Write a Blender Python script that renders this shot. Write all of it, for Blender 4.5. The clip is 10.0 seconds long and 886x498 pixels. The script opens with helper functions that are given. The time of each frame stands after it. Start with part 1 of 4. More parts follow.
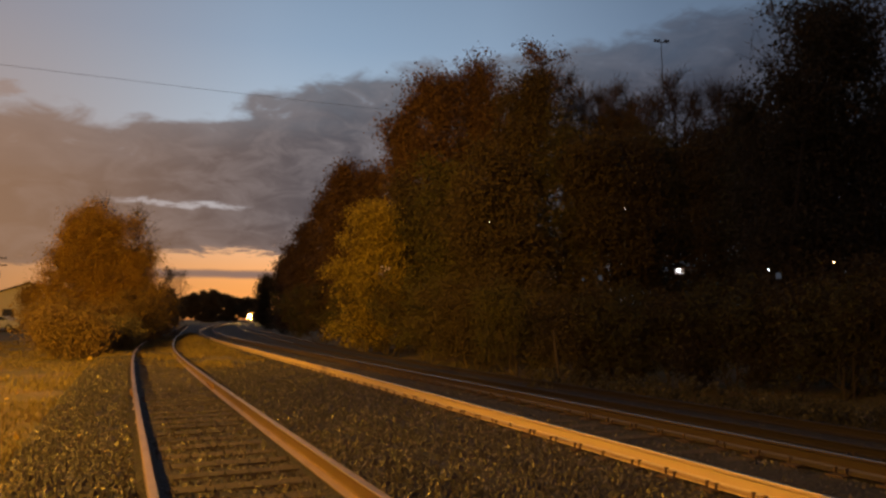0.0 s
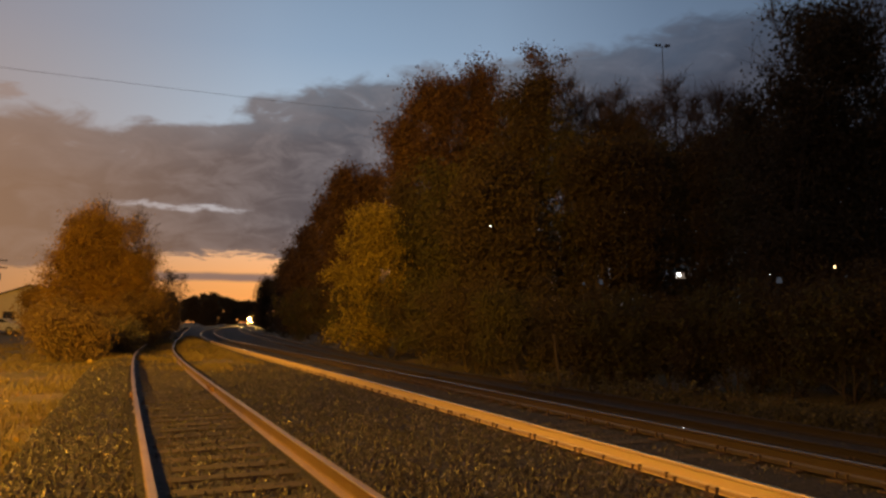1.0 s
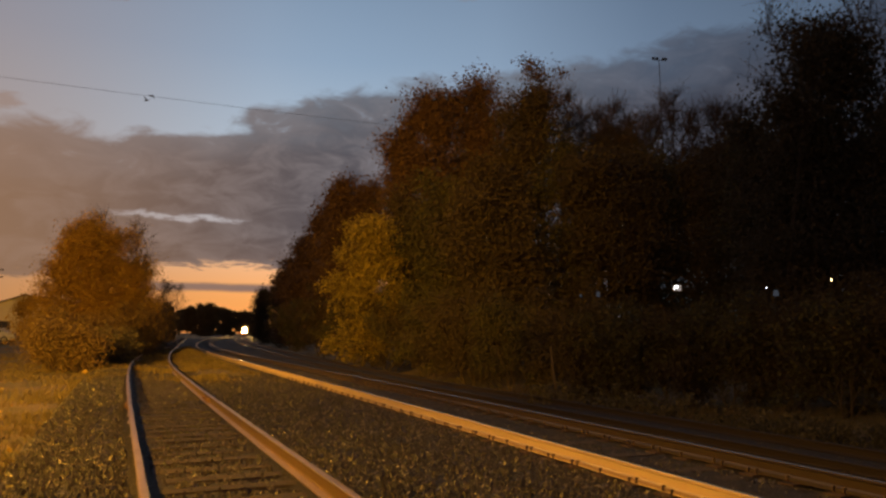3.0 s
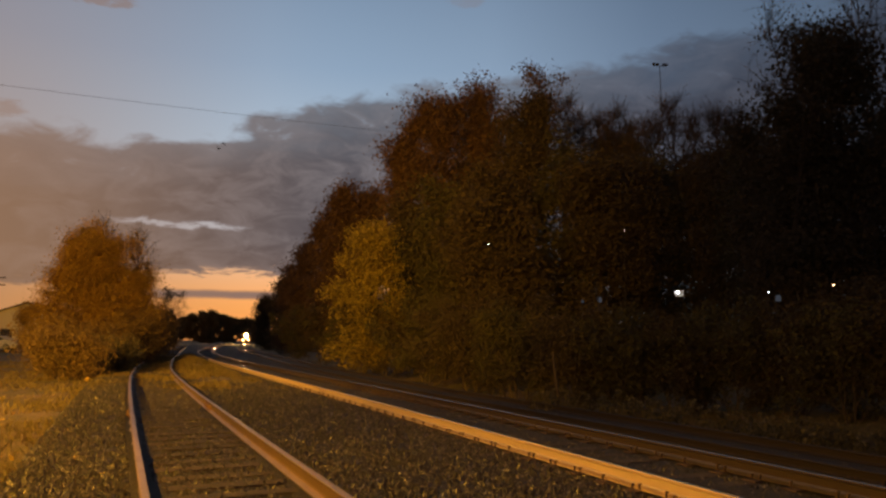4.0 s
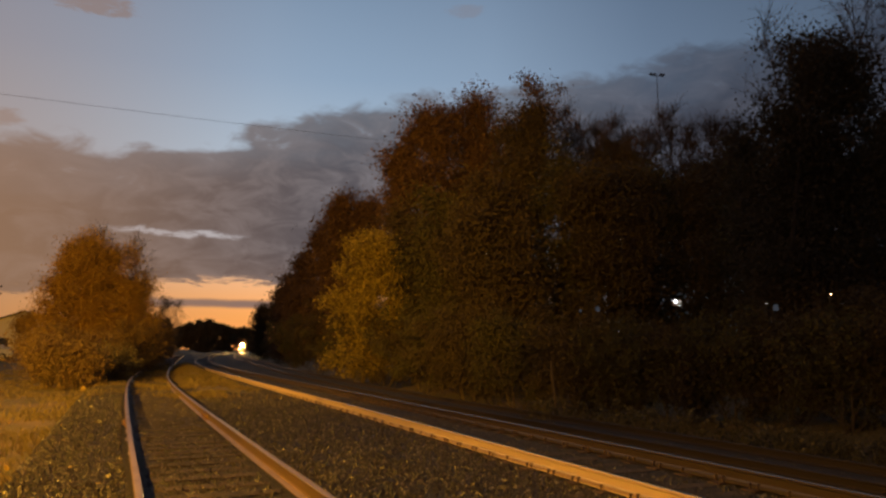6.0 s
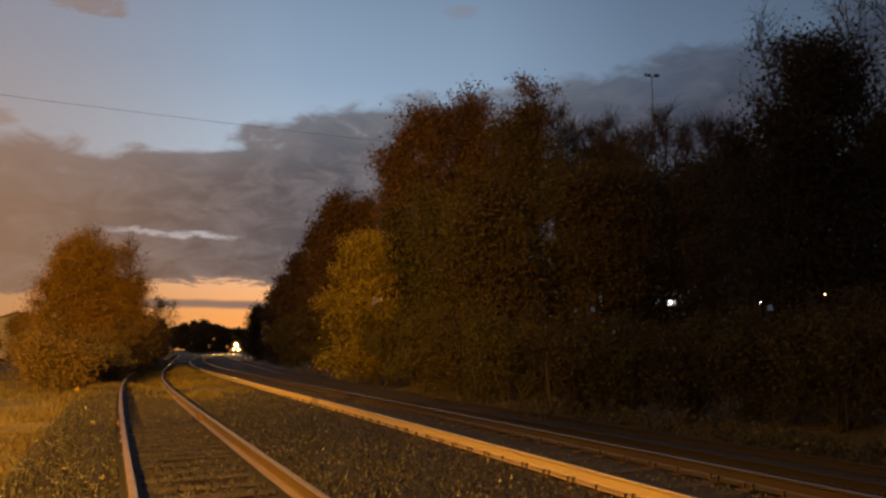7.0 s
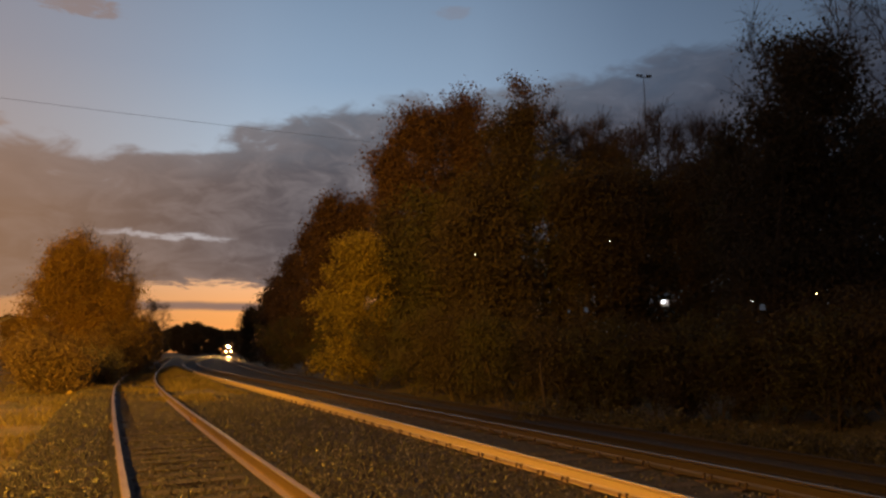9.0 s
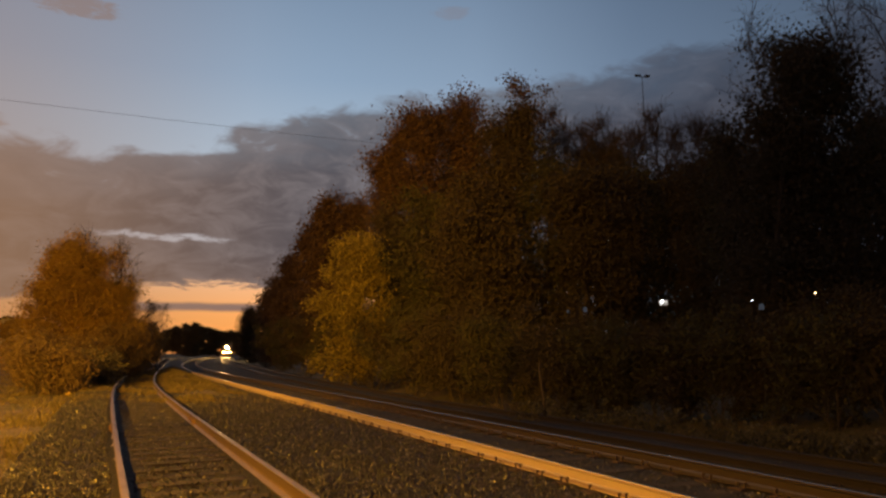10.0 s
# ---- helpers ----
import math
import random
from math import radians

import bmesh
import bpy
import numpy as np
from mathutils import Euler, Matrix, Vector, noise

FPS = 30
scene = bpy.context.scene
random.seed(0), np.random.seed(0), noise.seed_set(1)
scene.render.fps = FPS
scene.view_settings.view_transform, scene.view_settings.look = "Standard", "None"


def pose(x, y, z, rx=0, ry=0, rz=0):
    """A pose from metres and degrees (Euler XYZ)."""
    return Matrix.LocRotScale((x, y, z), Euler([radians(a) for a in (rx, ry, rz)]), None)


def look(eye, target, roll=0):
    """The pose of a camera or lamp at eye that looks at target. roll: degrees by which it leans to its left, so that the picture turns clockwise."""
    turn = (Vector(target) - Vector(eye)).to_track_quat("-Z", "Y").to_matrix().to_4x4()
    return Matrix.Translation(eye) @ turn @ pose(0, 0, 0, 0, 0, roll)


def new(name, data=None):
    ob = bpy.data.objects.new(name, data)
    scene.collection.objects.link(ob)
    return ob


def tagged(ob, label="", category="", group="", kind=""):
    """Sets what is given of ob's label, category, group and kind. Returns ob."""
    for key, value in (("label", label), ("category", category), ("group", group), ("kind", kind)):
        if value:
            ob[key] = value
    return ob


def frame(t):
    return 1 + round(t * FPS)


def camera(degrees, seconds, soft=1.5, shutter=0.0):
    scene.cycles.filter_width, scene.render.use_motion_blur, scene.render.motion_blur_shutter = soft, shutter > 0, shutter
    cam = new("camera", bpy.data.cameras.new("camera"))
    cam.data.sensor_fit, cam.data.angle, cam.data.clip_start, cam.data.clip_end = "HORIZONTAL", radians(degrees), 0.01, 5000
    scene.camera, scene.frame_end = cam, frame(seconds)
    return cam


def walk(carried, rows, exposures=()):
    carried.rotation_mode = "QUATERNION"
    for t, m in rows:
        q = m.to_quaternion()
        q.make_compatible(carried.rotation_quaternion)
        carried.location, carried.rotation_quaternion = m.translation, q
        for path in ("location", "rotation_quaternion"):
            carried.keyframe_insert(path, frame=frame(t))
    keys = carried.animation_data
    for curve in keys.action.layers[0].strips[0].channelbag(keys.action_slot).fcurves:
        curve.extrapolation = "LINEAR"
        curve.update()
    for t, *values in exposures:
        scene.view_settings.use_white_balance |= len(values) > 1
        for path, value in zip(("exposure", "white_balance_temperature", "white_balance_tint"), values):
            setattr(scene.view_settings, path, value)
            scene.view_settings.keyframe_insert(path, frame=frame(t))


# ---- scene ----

# camera: held by hand on one spot beside the siding, tilting up, then turning a little to the right
EYE = (0.0, 0.0, 1.44)
TURNS = [  # seconds, tilt, lean, turn
    (0.0, 95.492, 0.000, 0.000), (0.5, 95.593, -0.051, 0.020), (1.0, 95.781, -0.167, 0.030),
    (1.5, 96.013, -0.328, 0.007), (2.0, 96.258, -0.459, -0.078), (2.5, 96.457, -0.484, -0.198),
    (4.0, 97.151, -0.214, -0.068), (4.5, 97.416, -0.171, 0.011), (5.0, 97.654, -0.161, 0.004),
    (5.5, 97.792, -0.214, -0.093), (7.0, 97.896, -0.167, -0.610), (7.5, 97.891, -0.090, -0.823),
    (8.0, 97.915, -0.004, -0.971), (8.5, 97.957, 0.083, -1.042), (9.0, 97.972, 0.125, -1.094),
    (9.5, 97.975, 0.150, -1.118), (10.0, 97.995, 0.274, -1.156)]
cam = camera(62.2, 10.0, soft=2.6)
walk(cam, [(t, pose(*EYE, a, b, c)) for t, a, b, c in TURNS], exposures=[(0.0, 0.0), (10.0, 0.0)])


# ---- world: dusk sky with a cloud bank over a sunset gap ----
class Nodes:
    """Short wiring for node trees."""

    def __init__(self, tree):
        self.tree = tree

    def add(self, kind, ins=None, **props):
        n = self.tree.nodes.new(kind)
        for k, v in props.items():
            setattr(n, k, v)
        for k, v in (ins or {}).items():
            self.put(n.inputs[k], v)
        return n

    def put(self, socket, v):
        if isinstance(v, bpy.types.NodeSocket):
            self.tree.links.new(v, socket)
        elif isinstance(v, bpy.types.Node):
            self.tree.links.new(v.outputs[0], socket)
        else:
            socket.default_value = v

    def math(self, op, a, b=0.0, c=0.0, clamp=False):
        return self.add("ShaderNodeMath", {0: a, 1: b, 2: c}, operation=op, use_clamp=clamp).outputs[0]

    def span(self, v, a, b, c=0.0, d=1.0, smooth=True):
        return self.add("ShaderNodeMapRange", {0: v, 1: a, 2: b, 3: c, 4: d},
                        interpolation_type="SMOOTHSTEP" if smooth else "LINEAR").outputs[0]

    def mix(self, fac, a, b, how="MIX"):
        n = self.add("ShaderNodeMix", data_type="RGBA", blend_type=how)
        self.put(n.inputs[0], fac)
        self.put(n.inputs[6], a if not isinstance(a, tuple) else (*a, 1))
        self.put(n.inputs[7], b if not isinstance(b, tuple) else (*b, 1))
        return n.outputs[2]

    def ramp(self, fac, stops):
        n = self.add("ShaderNodeValToRGB", {0: fac})
        el = n.color_ramp.elements
        while len(el) < len(stops):
            el.new(0.5)
        for e, (p, c) in zip(el, stops):
            e.position, e.color = p, (*c, 1)
        return n.outputs[0]

    def noise(self, vec, scale, detail=4.0, rough=0.55, dist=0.0):
        n = self.add("ShaderNodeTexNoise", {"Scale": scale, "Detail": detail, "Roughness": rough, "Distortion": dist})
        if vec is not None:
            self.put(n.inputs["Vector"], vec)
        return n.outputs[0]


def sky():
    w = bpy.data.worlds.new("dusk")
    scene.world = w
    w.use_nodes = True
    w.node_tree.nodes.clear()
    g = Nodes(w.node_tree)
    xyz = g.add("ShaderNodeSeparateXYZ", {0: g.add("ShaderNodeTexCoord").outputs["Generated"]})
    x, y, z = xyz.outputs
    el = g.math("MULTIPLY", g.math("ARCSINE", z), 57.2958)
    az = g.math("MULTIPLY", g.math("ARCTAN2", x, y), 57.2958)
    # clear sky by height, darker away from the sunset
    e01 = g.math("DIVIDE", el, 90.0, clamp=True)
    clear = g.ramp(e01, [(0.0, (0.86, 0.30, 0.055)), (0.030, (0.88, 0.36, 0.10)), (0.058, (0.80, 0.43, 0.22)), (0.085, (0.42, 0.40, 0.42)),
                         (0.16, (0.36, 0.45, 0.55)), (0.23, (0.235, 0.325, 0.445)), (0.33, (0.145, 0.21, 0.31)), (1.0, (0.04, 0.07, 0.13))])
    off = g.math("ABSOLUTE", g.math("ADD", az, 14.0))
    clear = g.mix(1.0, clear, g.ramp(g.math("DIVIDE", off, 180.0), [(0.0, (1.06, 1.05, 1.04)), (0.10, (0.92, 0.92, 0.93)), (0.17, (0.55, 0.57, 0.61)), (0.26, (0.33, 0.34, 0.37)),
                                                            (0.6, (0.16, 0.19, 0.24)), (1.0, (0.10, 0.13, 0.18))]), "MULTIPLY")
    clear = g.mix(g.math("MULTIPLY", g.span(off, 14, 30), g.span(el, 10, 4)), clear, (0.085, 0.10, 0.125))
    # the cloud bank: its upper edge wanders with the direction
    p = g.add("ShaderNodeCombineXYZ", {0: g.math("MULTIPLY", az, 0.10), 1: g.math("MULTIPLY", el, 0.24), 2: 3.7}).outputs[0]
    p2 = g.add("ShaderNodeCombineXYZ", {0: g.math("MULTIPLY", az, 0.30), 1: g.math("MULTIPLY", el, 0.62), 2: 1.3}).outputs[0]
    big, fine = g.noise(p, 1.0, 6.0, 0.55, 0.4), g.noise(p2, 1.0, 7.0, 0.6, 0.6)
    top = g.add("ShaderNodeFloatCurve", {"Value": g.span(az, -40, 40, smooth=False)})
    curve = top.mapping.curves[0]
    pts = [(0.0, 0.35), (0.11, 0.355), (0.20, 0.37), (0.27, 0.385), (0.33, 0.435), (0.40, 0.455), (0.47, 0.475), (0.60, 0.50), (0.80, 0.57), (1.0, 0.56)]
    curve.points[0].location, curve.points[1].location = pts[0], pts[-1]
    for q in pts[1:-1]:
        curve.points.new(*q)
    top.mapping.update()
    edge = g.math("MULTIPLY", top.outputs[0], 40.0)
    wob = g.math("ADD", g.math("MULTIPLY", g.math("SUBTRACT", big, 0.5), 6.0), g.math("MULTIPLY", g.math("SUBTRACT", fine, 0.5), 4.0))
    depth = g.math("ADD", g.math("SUBTRACT", edge, el), wob)
    upper = g.span(depth, -0.5, 1.1)
    ragged = g.noise(g.add("ShaderNodeCombineXYZ", {0: g.math("MULTIPLY", az, 0.45), 1: g.math("MULTIPLY", el, 2.2), 2: 5.5}).outputs[0], 1.0, 6.0, 0.6, 0.5)
    under = g.math("ADD", g.math("ADD", el, g.math("MULTIPLY", g.math("SUBTRACT", big, 0.5), 1.4)), g.math("MULTIPLY", g.math("SUBTRACT", ragged, 0.5), 2.6))
    low = g.span(g.math("ADD", under, g.span(az, -22, -30, 0.0, 1.1)), 4.8, 5.35)
    body = g.math("MULTIPLY", upper, low)
    # a broken streak low in the bank and a thin bar across the sunset gap
    sx = g.math("SUBTRACT", 1.0, g.math("ABSOLUTE", g.math("DIVIDE", g.math("ADD", az, 20.0), 5.6)), clamp=True)
    sy = g.math("SUBTRACT", 1.0, g.math("ABSOLUTE", g.math("DIVIDE", g.math("SUBTRACT", g.math("ADD", el, g.math("MULTIPLY", g.math("SUBTRACT", fine, 0.5), 1.6)), 8.5), 0.36)), clamp=True)
    p3 = g.add("ShaderNodeCombineXYZ", {0: g.math("MULTIPLY", az, 0.55), 1: g.math("MULTIPLY", el, 1.7), 2: 8.1}).outputs[0]
    wisp = g.noise(p3, 1.0, 7.0, 0.65, 0.8)
    streak = g.span(wisp, 0.36, 0.56)
    streak = g.math("MULTIPLY", streak, g.span(g.math("MULTIPLY", g.math("POWER", sx, 0.5), sy), 0.10, 0.7))
    body = g.math("MULTIPLY", body, g.math("SUBTRACT", 1.0, g.math("MULTIPLY", streak, 0.97)))
    rift = g.span(fine, 0.60, 0.72)
    body = g.math("MULTIPLY", body, g.math("SUBTRACT", 1.0, g.math("MULTIPLY", rift, g.span(depth, 6.5, 0.5, 0.05, 0.35))))
    bar = g.math("MULTIPLY", g.span(g.math("ABSOLUTE", g.math("SUBTRACT", el, g.math("ADD", 3.45, g.math("MULTIPLY", g.math("SUBTRACT", big, 0.5), 0.8)))), 0.12, 0.42, 1, 0), g.span(az, -25, -22))
    # two small clouds high up
    puff = None
    for a0, e0, wide, high, dense in ((-26.3, 23.8, 3.4, 0.9, 1.0), (2.1, 25.8, 2.2, 0.6, 0.45), (-31.6, 15.4, 1.6, 0.7, 0.8)):
        q = g.math("ADD", g.math("POWER", g.math("DIVIDE", g.math("SUBTRACT", az, a0), wide), 2.0), g.math("POWER", g.math("DIVIDE", g.math("SUBTRACT", el, e0), high), 2.0))
        q = g.math("ADD", q, g.math("MULTIPLY", g.math("SUBTRACT", wisp, 0.5), 3.0))
        one = g.span(q, 0.95, 0.1, 0.0, dense)
        puff = one if puff is None else g.math("MAXIMUM", puff, one)
    shade = g.mix(g.span(fine, 0.36, 0.66), (0.072, 0.060, 0.066), (0.140, 0.118, 0.122))
    shade = g.mix(g.span(depth, 5.0, 0.0, 0.0, 0.55), shade, (0.16, 0.175, 0.205))
    shade = g.mix(1.0, shade, g.ramp(g.math("DIVIDE", off, 180.0), [(0.0, (1.0, 1.0, 1.0)), (0.10, (0.9, 0.95, 1.0)), (0.17, (0.55, 0.68, 0.85)), (0.27, (0.32, 0.42, 0.56)), (1.0, (0.12, 0.14, 0.18))]), "MULTIPLY")
    shade = g.mix(bar, shade, (0.115, 0.10, 0.115))
    col = g.mix(g.math("MAXIMUM", g.math("MULTIPLY", body, 0.96), g.math("MULTIPLY", bar, 0.85)), clear, shade)
    col = g.mix(g.math("MULTIPLY", puff, 0.75), col, (0.20, 0.165, 0.17))
    # orange glare of an unseen lamp, put into the sky colour to the west
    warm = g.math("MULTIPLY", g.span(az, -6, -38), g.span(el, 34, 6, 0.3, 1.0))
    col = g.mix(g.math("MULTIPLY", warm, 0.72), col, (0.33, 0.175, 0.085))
    col = g.mix(g.span(el, -0.3, -1.5), col, (0.01, 0.009, 0.008))
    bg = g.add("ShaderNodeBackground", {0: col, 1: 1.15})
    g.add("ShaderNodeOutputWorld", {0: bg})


sky()


# ---- materials ----
def material(name, build):
    m = bpy.data.materials.new(name)
    m.use_nodes = True
    m.node_tree.nodes.clear()
    g = Nodes(m.node_tree)
    out = g.add("ShaderNodeOutputMaterial")
    g.put(out.inputs[0], build(g))
    return m


def principled(g, color, rough=0.8, metal=0.0, bump=None, strength=0.4, distance=0.02, **more):
    ins = {"Base Color": (*color, 1) if isinstance(color, tuple) else color, "Roughness": rough, "Metallic": metal}
    ins.update(more)
    if bump is not None:
        ins["Normal"] = g.add("ShaderNodeBump", {"Height": bump, "Strength": strength, "Distance": distance}).outputs[0]
    return g.add("ShaderNodeBsdfPrincipled", ins)


def where(g):
    return g.add("ShaderNodeNewGeometry").outputs["Position"]


def simple(name, a, b, scale, rough=0.8, metal=0.0, bump=0.3, fine=8.0):
    def build(g):
        p = g.add("ShaderNodeTexCoord").outputs["Object"]
        n1, n2 = g.noise(p, scale, 5.0), g.noise(p, scale * fine, 3.0)
        c = g.mix(g.math("ADD", g.math("MULTIPLY", n1, 0.6), g.math("MULTIPLY", n2, 0.4)), a, b)
        return principled(g, c, g.span(n2, 0.3, 0.7, rough - 0.08, min(1.0, rough + 0.08)), metal, n2, bump)
    return material(name, build)


def ground_build(g):
    p = where(g)
    n1, n2, n3 = g.noise(p, 0.35, 4.0), g.noise(p, 3.0, 5.0, 0.65), g.noise(p, 28.0, 3.0)
    earth = g.mix(n3, (0.17, 0.115, 0.062), (0.36, 0.26, 0.155))
    grass = g.mix(n3, (0.09, 0.08, 0.028), (0.22, 0.18, 0.075))
    c = g.mix(g.span(g.math("ADD", g.math("MULTIPLY", n1, 0.5), g.math("MULTIPLY", n2, 0.5)), 0.40, 0.58), earth, grass)
    return principled(g, c, 0.95, 0, g.math("ADD", n2, n3), 0.7, 0.06)


def ballast_build(g):
    p = where(g)
    v = g.add("ShaderNodeTexVoronoi", {"Vector": p, "Scale": 22.0})
    n1, n2 = g.noise(p, 0.8, 4.0), g.noise(p, 60.0, 2.0)
    hue = g.add("ShaderNodeSeparateColor", {0: v.outputs["Color"]}).outputs[0]
    c = g.mix(hue, (0.012, 0.010, 0.009), (0.038, 0.033, 0.029))
    c = g.mix(g.span(n1, 0.4, 0.65, 0.0, 0.6), c, (0.03, 0.022, 0.015))
    return principled(g, c, 0.85, 0, g.math("SUBTRACT", 1.0, v.outputs["Distance"]), 0.9, 0.03)


def stone_build(g):
    r = g.add("ShaderNodeNewGeometry").outputs["Random Per Island"]
    n = g.noise(where(g), 45.0, 3.0)
    c = g.ramp(r, [(0.0, (0.015, 0.013, 0.011)), (0.5, (0.028, 0.024, 0.021)), (0.84, (0.045, 0.039, 0.033)), (1.0, (0.20, 0.175, 0.15))])
    c = g.mix(g.span(n, 0.4, 0.7, 0, 0.5), c, (0.05, 0.036, 0.025))
    return principled(g, c, g.span(r, 0.0, 1.0, 0.6, 0.32), 0, n, 0.4, 0.01)


def rail_build(dark, light, rough, metal=0.0, top=((0.36, 0.31, 0.26), (0.52, 0.46, 0.40)), gloss=(0.10, 0.16), shine=0.9):
    """Rusty sides, a worn running surface on top."""
    def build(g):
        geo = g.add("ShaderNodeNewGeometry")
        p = geo.outputs["Position"]
        up = g.add("ShaderNodeSeparateXYZ", {0: geo.outputs["True Normal"]}).outputs[2]
        n1, n2 = g.noise(p, 2.5, 5.0), g.noise(p, 55.0, 4.0)
        rust = g.mix(g.math("ADD", g.math("MULTIPLY", n1, 0.5), g.math("MULTIPLY", n2, 0.5)), dark, light)
        worn = g.math("MULTIPLY", g.span(up, 0.25, 0.7), g.span(n1, 0.2, 0.5, 0.8, 1.0))
        side = principled(g, rust, g.span(n2, 0.3, 0.7, rough, rough + 0.14), metal, n2, 0.10, 0.003)
        steel = principled(g, g.mix(n1, *top), g.span(n2, 0.3, 0.7, *gloss), shine, n2, 0.02, 0.001)
        return g.add("ShaderNodeMixShader", {0: worn, 1: side, 2: steel})
    return build


def wood_build(g):
    p = g.add("ShaderNodeTexCoord").outputs["Object"]
    rnd = g.add("ShaderNodeObjectInfo").outputs["Random"]
    q = g.add("ShaderNodeMapping", {"Vector": p, "Scale": (3.0, 26.0, 26.0)}).outputs[0]
    n1, n2 = g.noise(q, 1.0, 5.0, 0.6), g.noise(p, 3.0, 3.0)
    c = g.mix(g.span(n1, 0.35, 0.65), (0.022, 0.016, 0.011), (0.07, 0.052, 0.036))
    c = g.mix(g.math("MULTIPLY", rnd, 0.45), c, (0.10, 0.076, 0.054))
    c = g.mix(g.span(n2, 0.5, 0.7, 0, 0.5), c, (0.05, 0.035, 0.025))
    return principled(g, c, 0.88, 0, n1, 0.8, 0.015)


def leaf_build(stops, glow=0.25):
    def build(g):
        r = g.add("ShaderNodeNewGeometry").outputs["Random Per Island"]
        n = g.noise(where(g), 0.55, 3.0)
        c = g.ramp(g.math("ADD", g.math("MULTIPLY", r, 0.7), g.math("MULTIPLY", n, 0.3)), stops)
        a = principled(g, c, 0.75)
        b = g.add("ShaderNodeBsdfTranslucent", {0: c})
        return g.add("ShaderNodeMixShader", {0: glow, 1: a, 2: b})
    return build


def emission(name, color, strength):
    return material(name, lambda g: g.add("ShaderNodeEmission", {0: (*color, 1), 1: strength}))


M_GROUND = material("earth_and_grass", ground_build)
M_BALLAST = material("ballast", ballast_build)
M_STONE = material("crushed_stone", stone_build)
# near main rail: the lamp's brightness is put into these pale sides
M_RAIL_LIT = material("lamplit_rail_steel", rail_build((0.62, 0.45, 0.26), (0.82, 0.62, 0.38), 0.45, 0.25))
# far main rail: rust, with the dimness there put into its colour
M_RAIL = material("dim_rusty_rail_steel", rail_build((0.022, 0.013, 0.007), (0.055, 0.032, 0.017), 0.7))
M_RAIL_OLD = material("siding_rail_steel", rail_build((0.085, 0.052, 0.016), (0.18, 0.112, 0.04), 0.6, 0.0, ((0.28, 0.18, 0.10), (0.44, 0.30, 0.17)), (0.36, 0.48), 0.5))
# dull brown; the second track's darkness is put into this colour
M_RAIL_DIM = material("dim_rail_steel", rail_build((0.014, 0.009, 0.005), (0.032, 0.02, 0.011), 0.75, 0.0, ((0.02, 0.013, 0.008), (0.04, 0.027, 0.016)), (0.6, 0.75), 0.0))
M_RAIL_FAR = material("polished_rail_steel", lambda g: principled(g, g.mix(g.noise(where(g), 1.5), (0.20, 0.165, 0.13), (0.34, 0.29, 0.235)), 0.2, 0.9))
M_WOOD = material("creosoted_wood", wood_build)
M_RUST = simple("rusty_iron", (0.11, 0.055, 0.028), (0.30, 0.17, 0.085), 9.0, 0.75)
M_PLATE = simple("dark_rusty_iron", (0.05, 0.028, 0.016), (0.13, 0.08, 0.045), 9.0, 0.8)
M_BARK = simple("bark", (0.035, 0.026, 0.019), (0.12, 0.09, 0.065), 4.0, 0.92, 0, 0.8)
M_BARK_PALE = simple("pale_bark", (0.09, 0.075, 0.058), (0.22, 0.19, 0.15), 4.0, 0.9, 0, 0.6)
BROWN = [(0.0, (0.065, 0.036, 0.019)), (0.5, (0.135, 0.076, 0.036)), (0.85, (0.195, 0.112, 0.046)), (1.0, (0.26, 0.155, 0.058))]
DARK = [(0.0, (0.040, 0.030, 0.014)), (0.5, (0.072, 0.053, 0.023)), (1.0, (0.11, 0.08, 0.034))]
YELLOW = [(0.0, (0.12, 0.10, 0.018)), (0.5, (0.32, 0.245, 0.038)), (1.0, (0.56, 0.41, 0.07))]
ORANGE = [(0.0, (0.12, 0.072, 0.015)), (0.5, (0.29, 0.17, 0.026)), (1.0, (0.44, 0.28, 0.05))]
GREEN = [(0.0, (0.036, 0.036, 0.013)), (0.5, (0.075, 0.068, 0.022)), (1.0, (0.13, 0.11, 0.035))]
WEED = [(0.0, (0.05, 0.045, 0.02)), (0.6, (0.12, 0.10, 0.05)), (1.0, (0.28, 0.25, 0.15))]
M_BROWN, M_DARK, M_YELLOW = (material("brown_leaves", leaf_build(BROWN)), material("dark_leaves", leaf_build(DARK)), material("yellow_leaves", leaf_build(YELLOW, 0.35)))
M_ORANGE, M_GREEN, M_WEED = (material("autumn_leaves", leaf_build(ORANGE)), material("green_leaves", leaf_build(GREEN)), material("dry_weeds", leaf_build(WEED)))
SCRUB = [(0.0, (0.08, 0.052, 0.02)), (0.5, (0.17, 0.11, 0.04)), (1.0, (0.27, 0.18, 0.065))]
STRAW = [(0.0, (0.07, 0.06, 0.02)), (0.5, (0.16, 0.12, 0.04)), (1.0, (0.32, 0.24, 0.09))]
M_SCRUB = material("scrub_leaves", leaf_build(SCRUB))
M_GRASS = material("dry_grass", leaf_build(STRAW))
M_PAINT = simple("pale_siding", (0.52, 0.47, 0.43), (0.66, 0.61, 0.57), 1.2, 0.7, 0, 0.1)
M_ROOF = simple("asphalt_shingle", (0.045, 0.042, 0.042), (0.10, 0.095, 0.092), 5.0, 0.9)
M_GALV = simple("galvanised_steel", (0.28, 0.28, 0.28), (0.42, 0.42, 0.41), 3.0, 0.5, 0.7, 0.05)
M_DARKMETAL = simple("dark_metal", (0.03, 0.03, 0.03), (0.07, 0.065, 0.06), 3.0, 0.6, 0.3, 0.1)
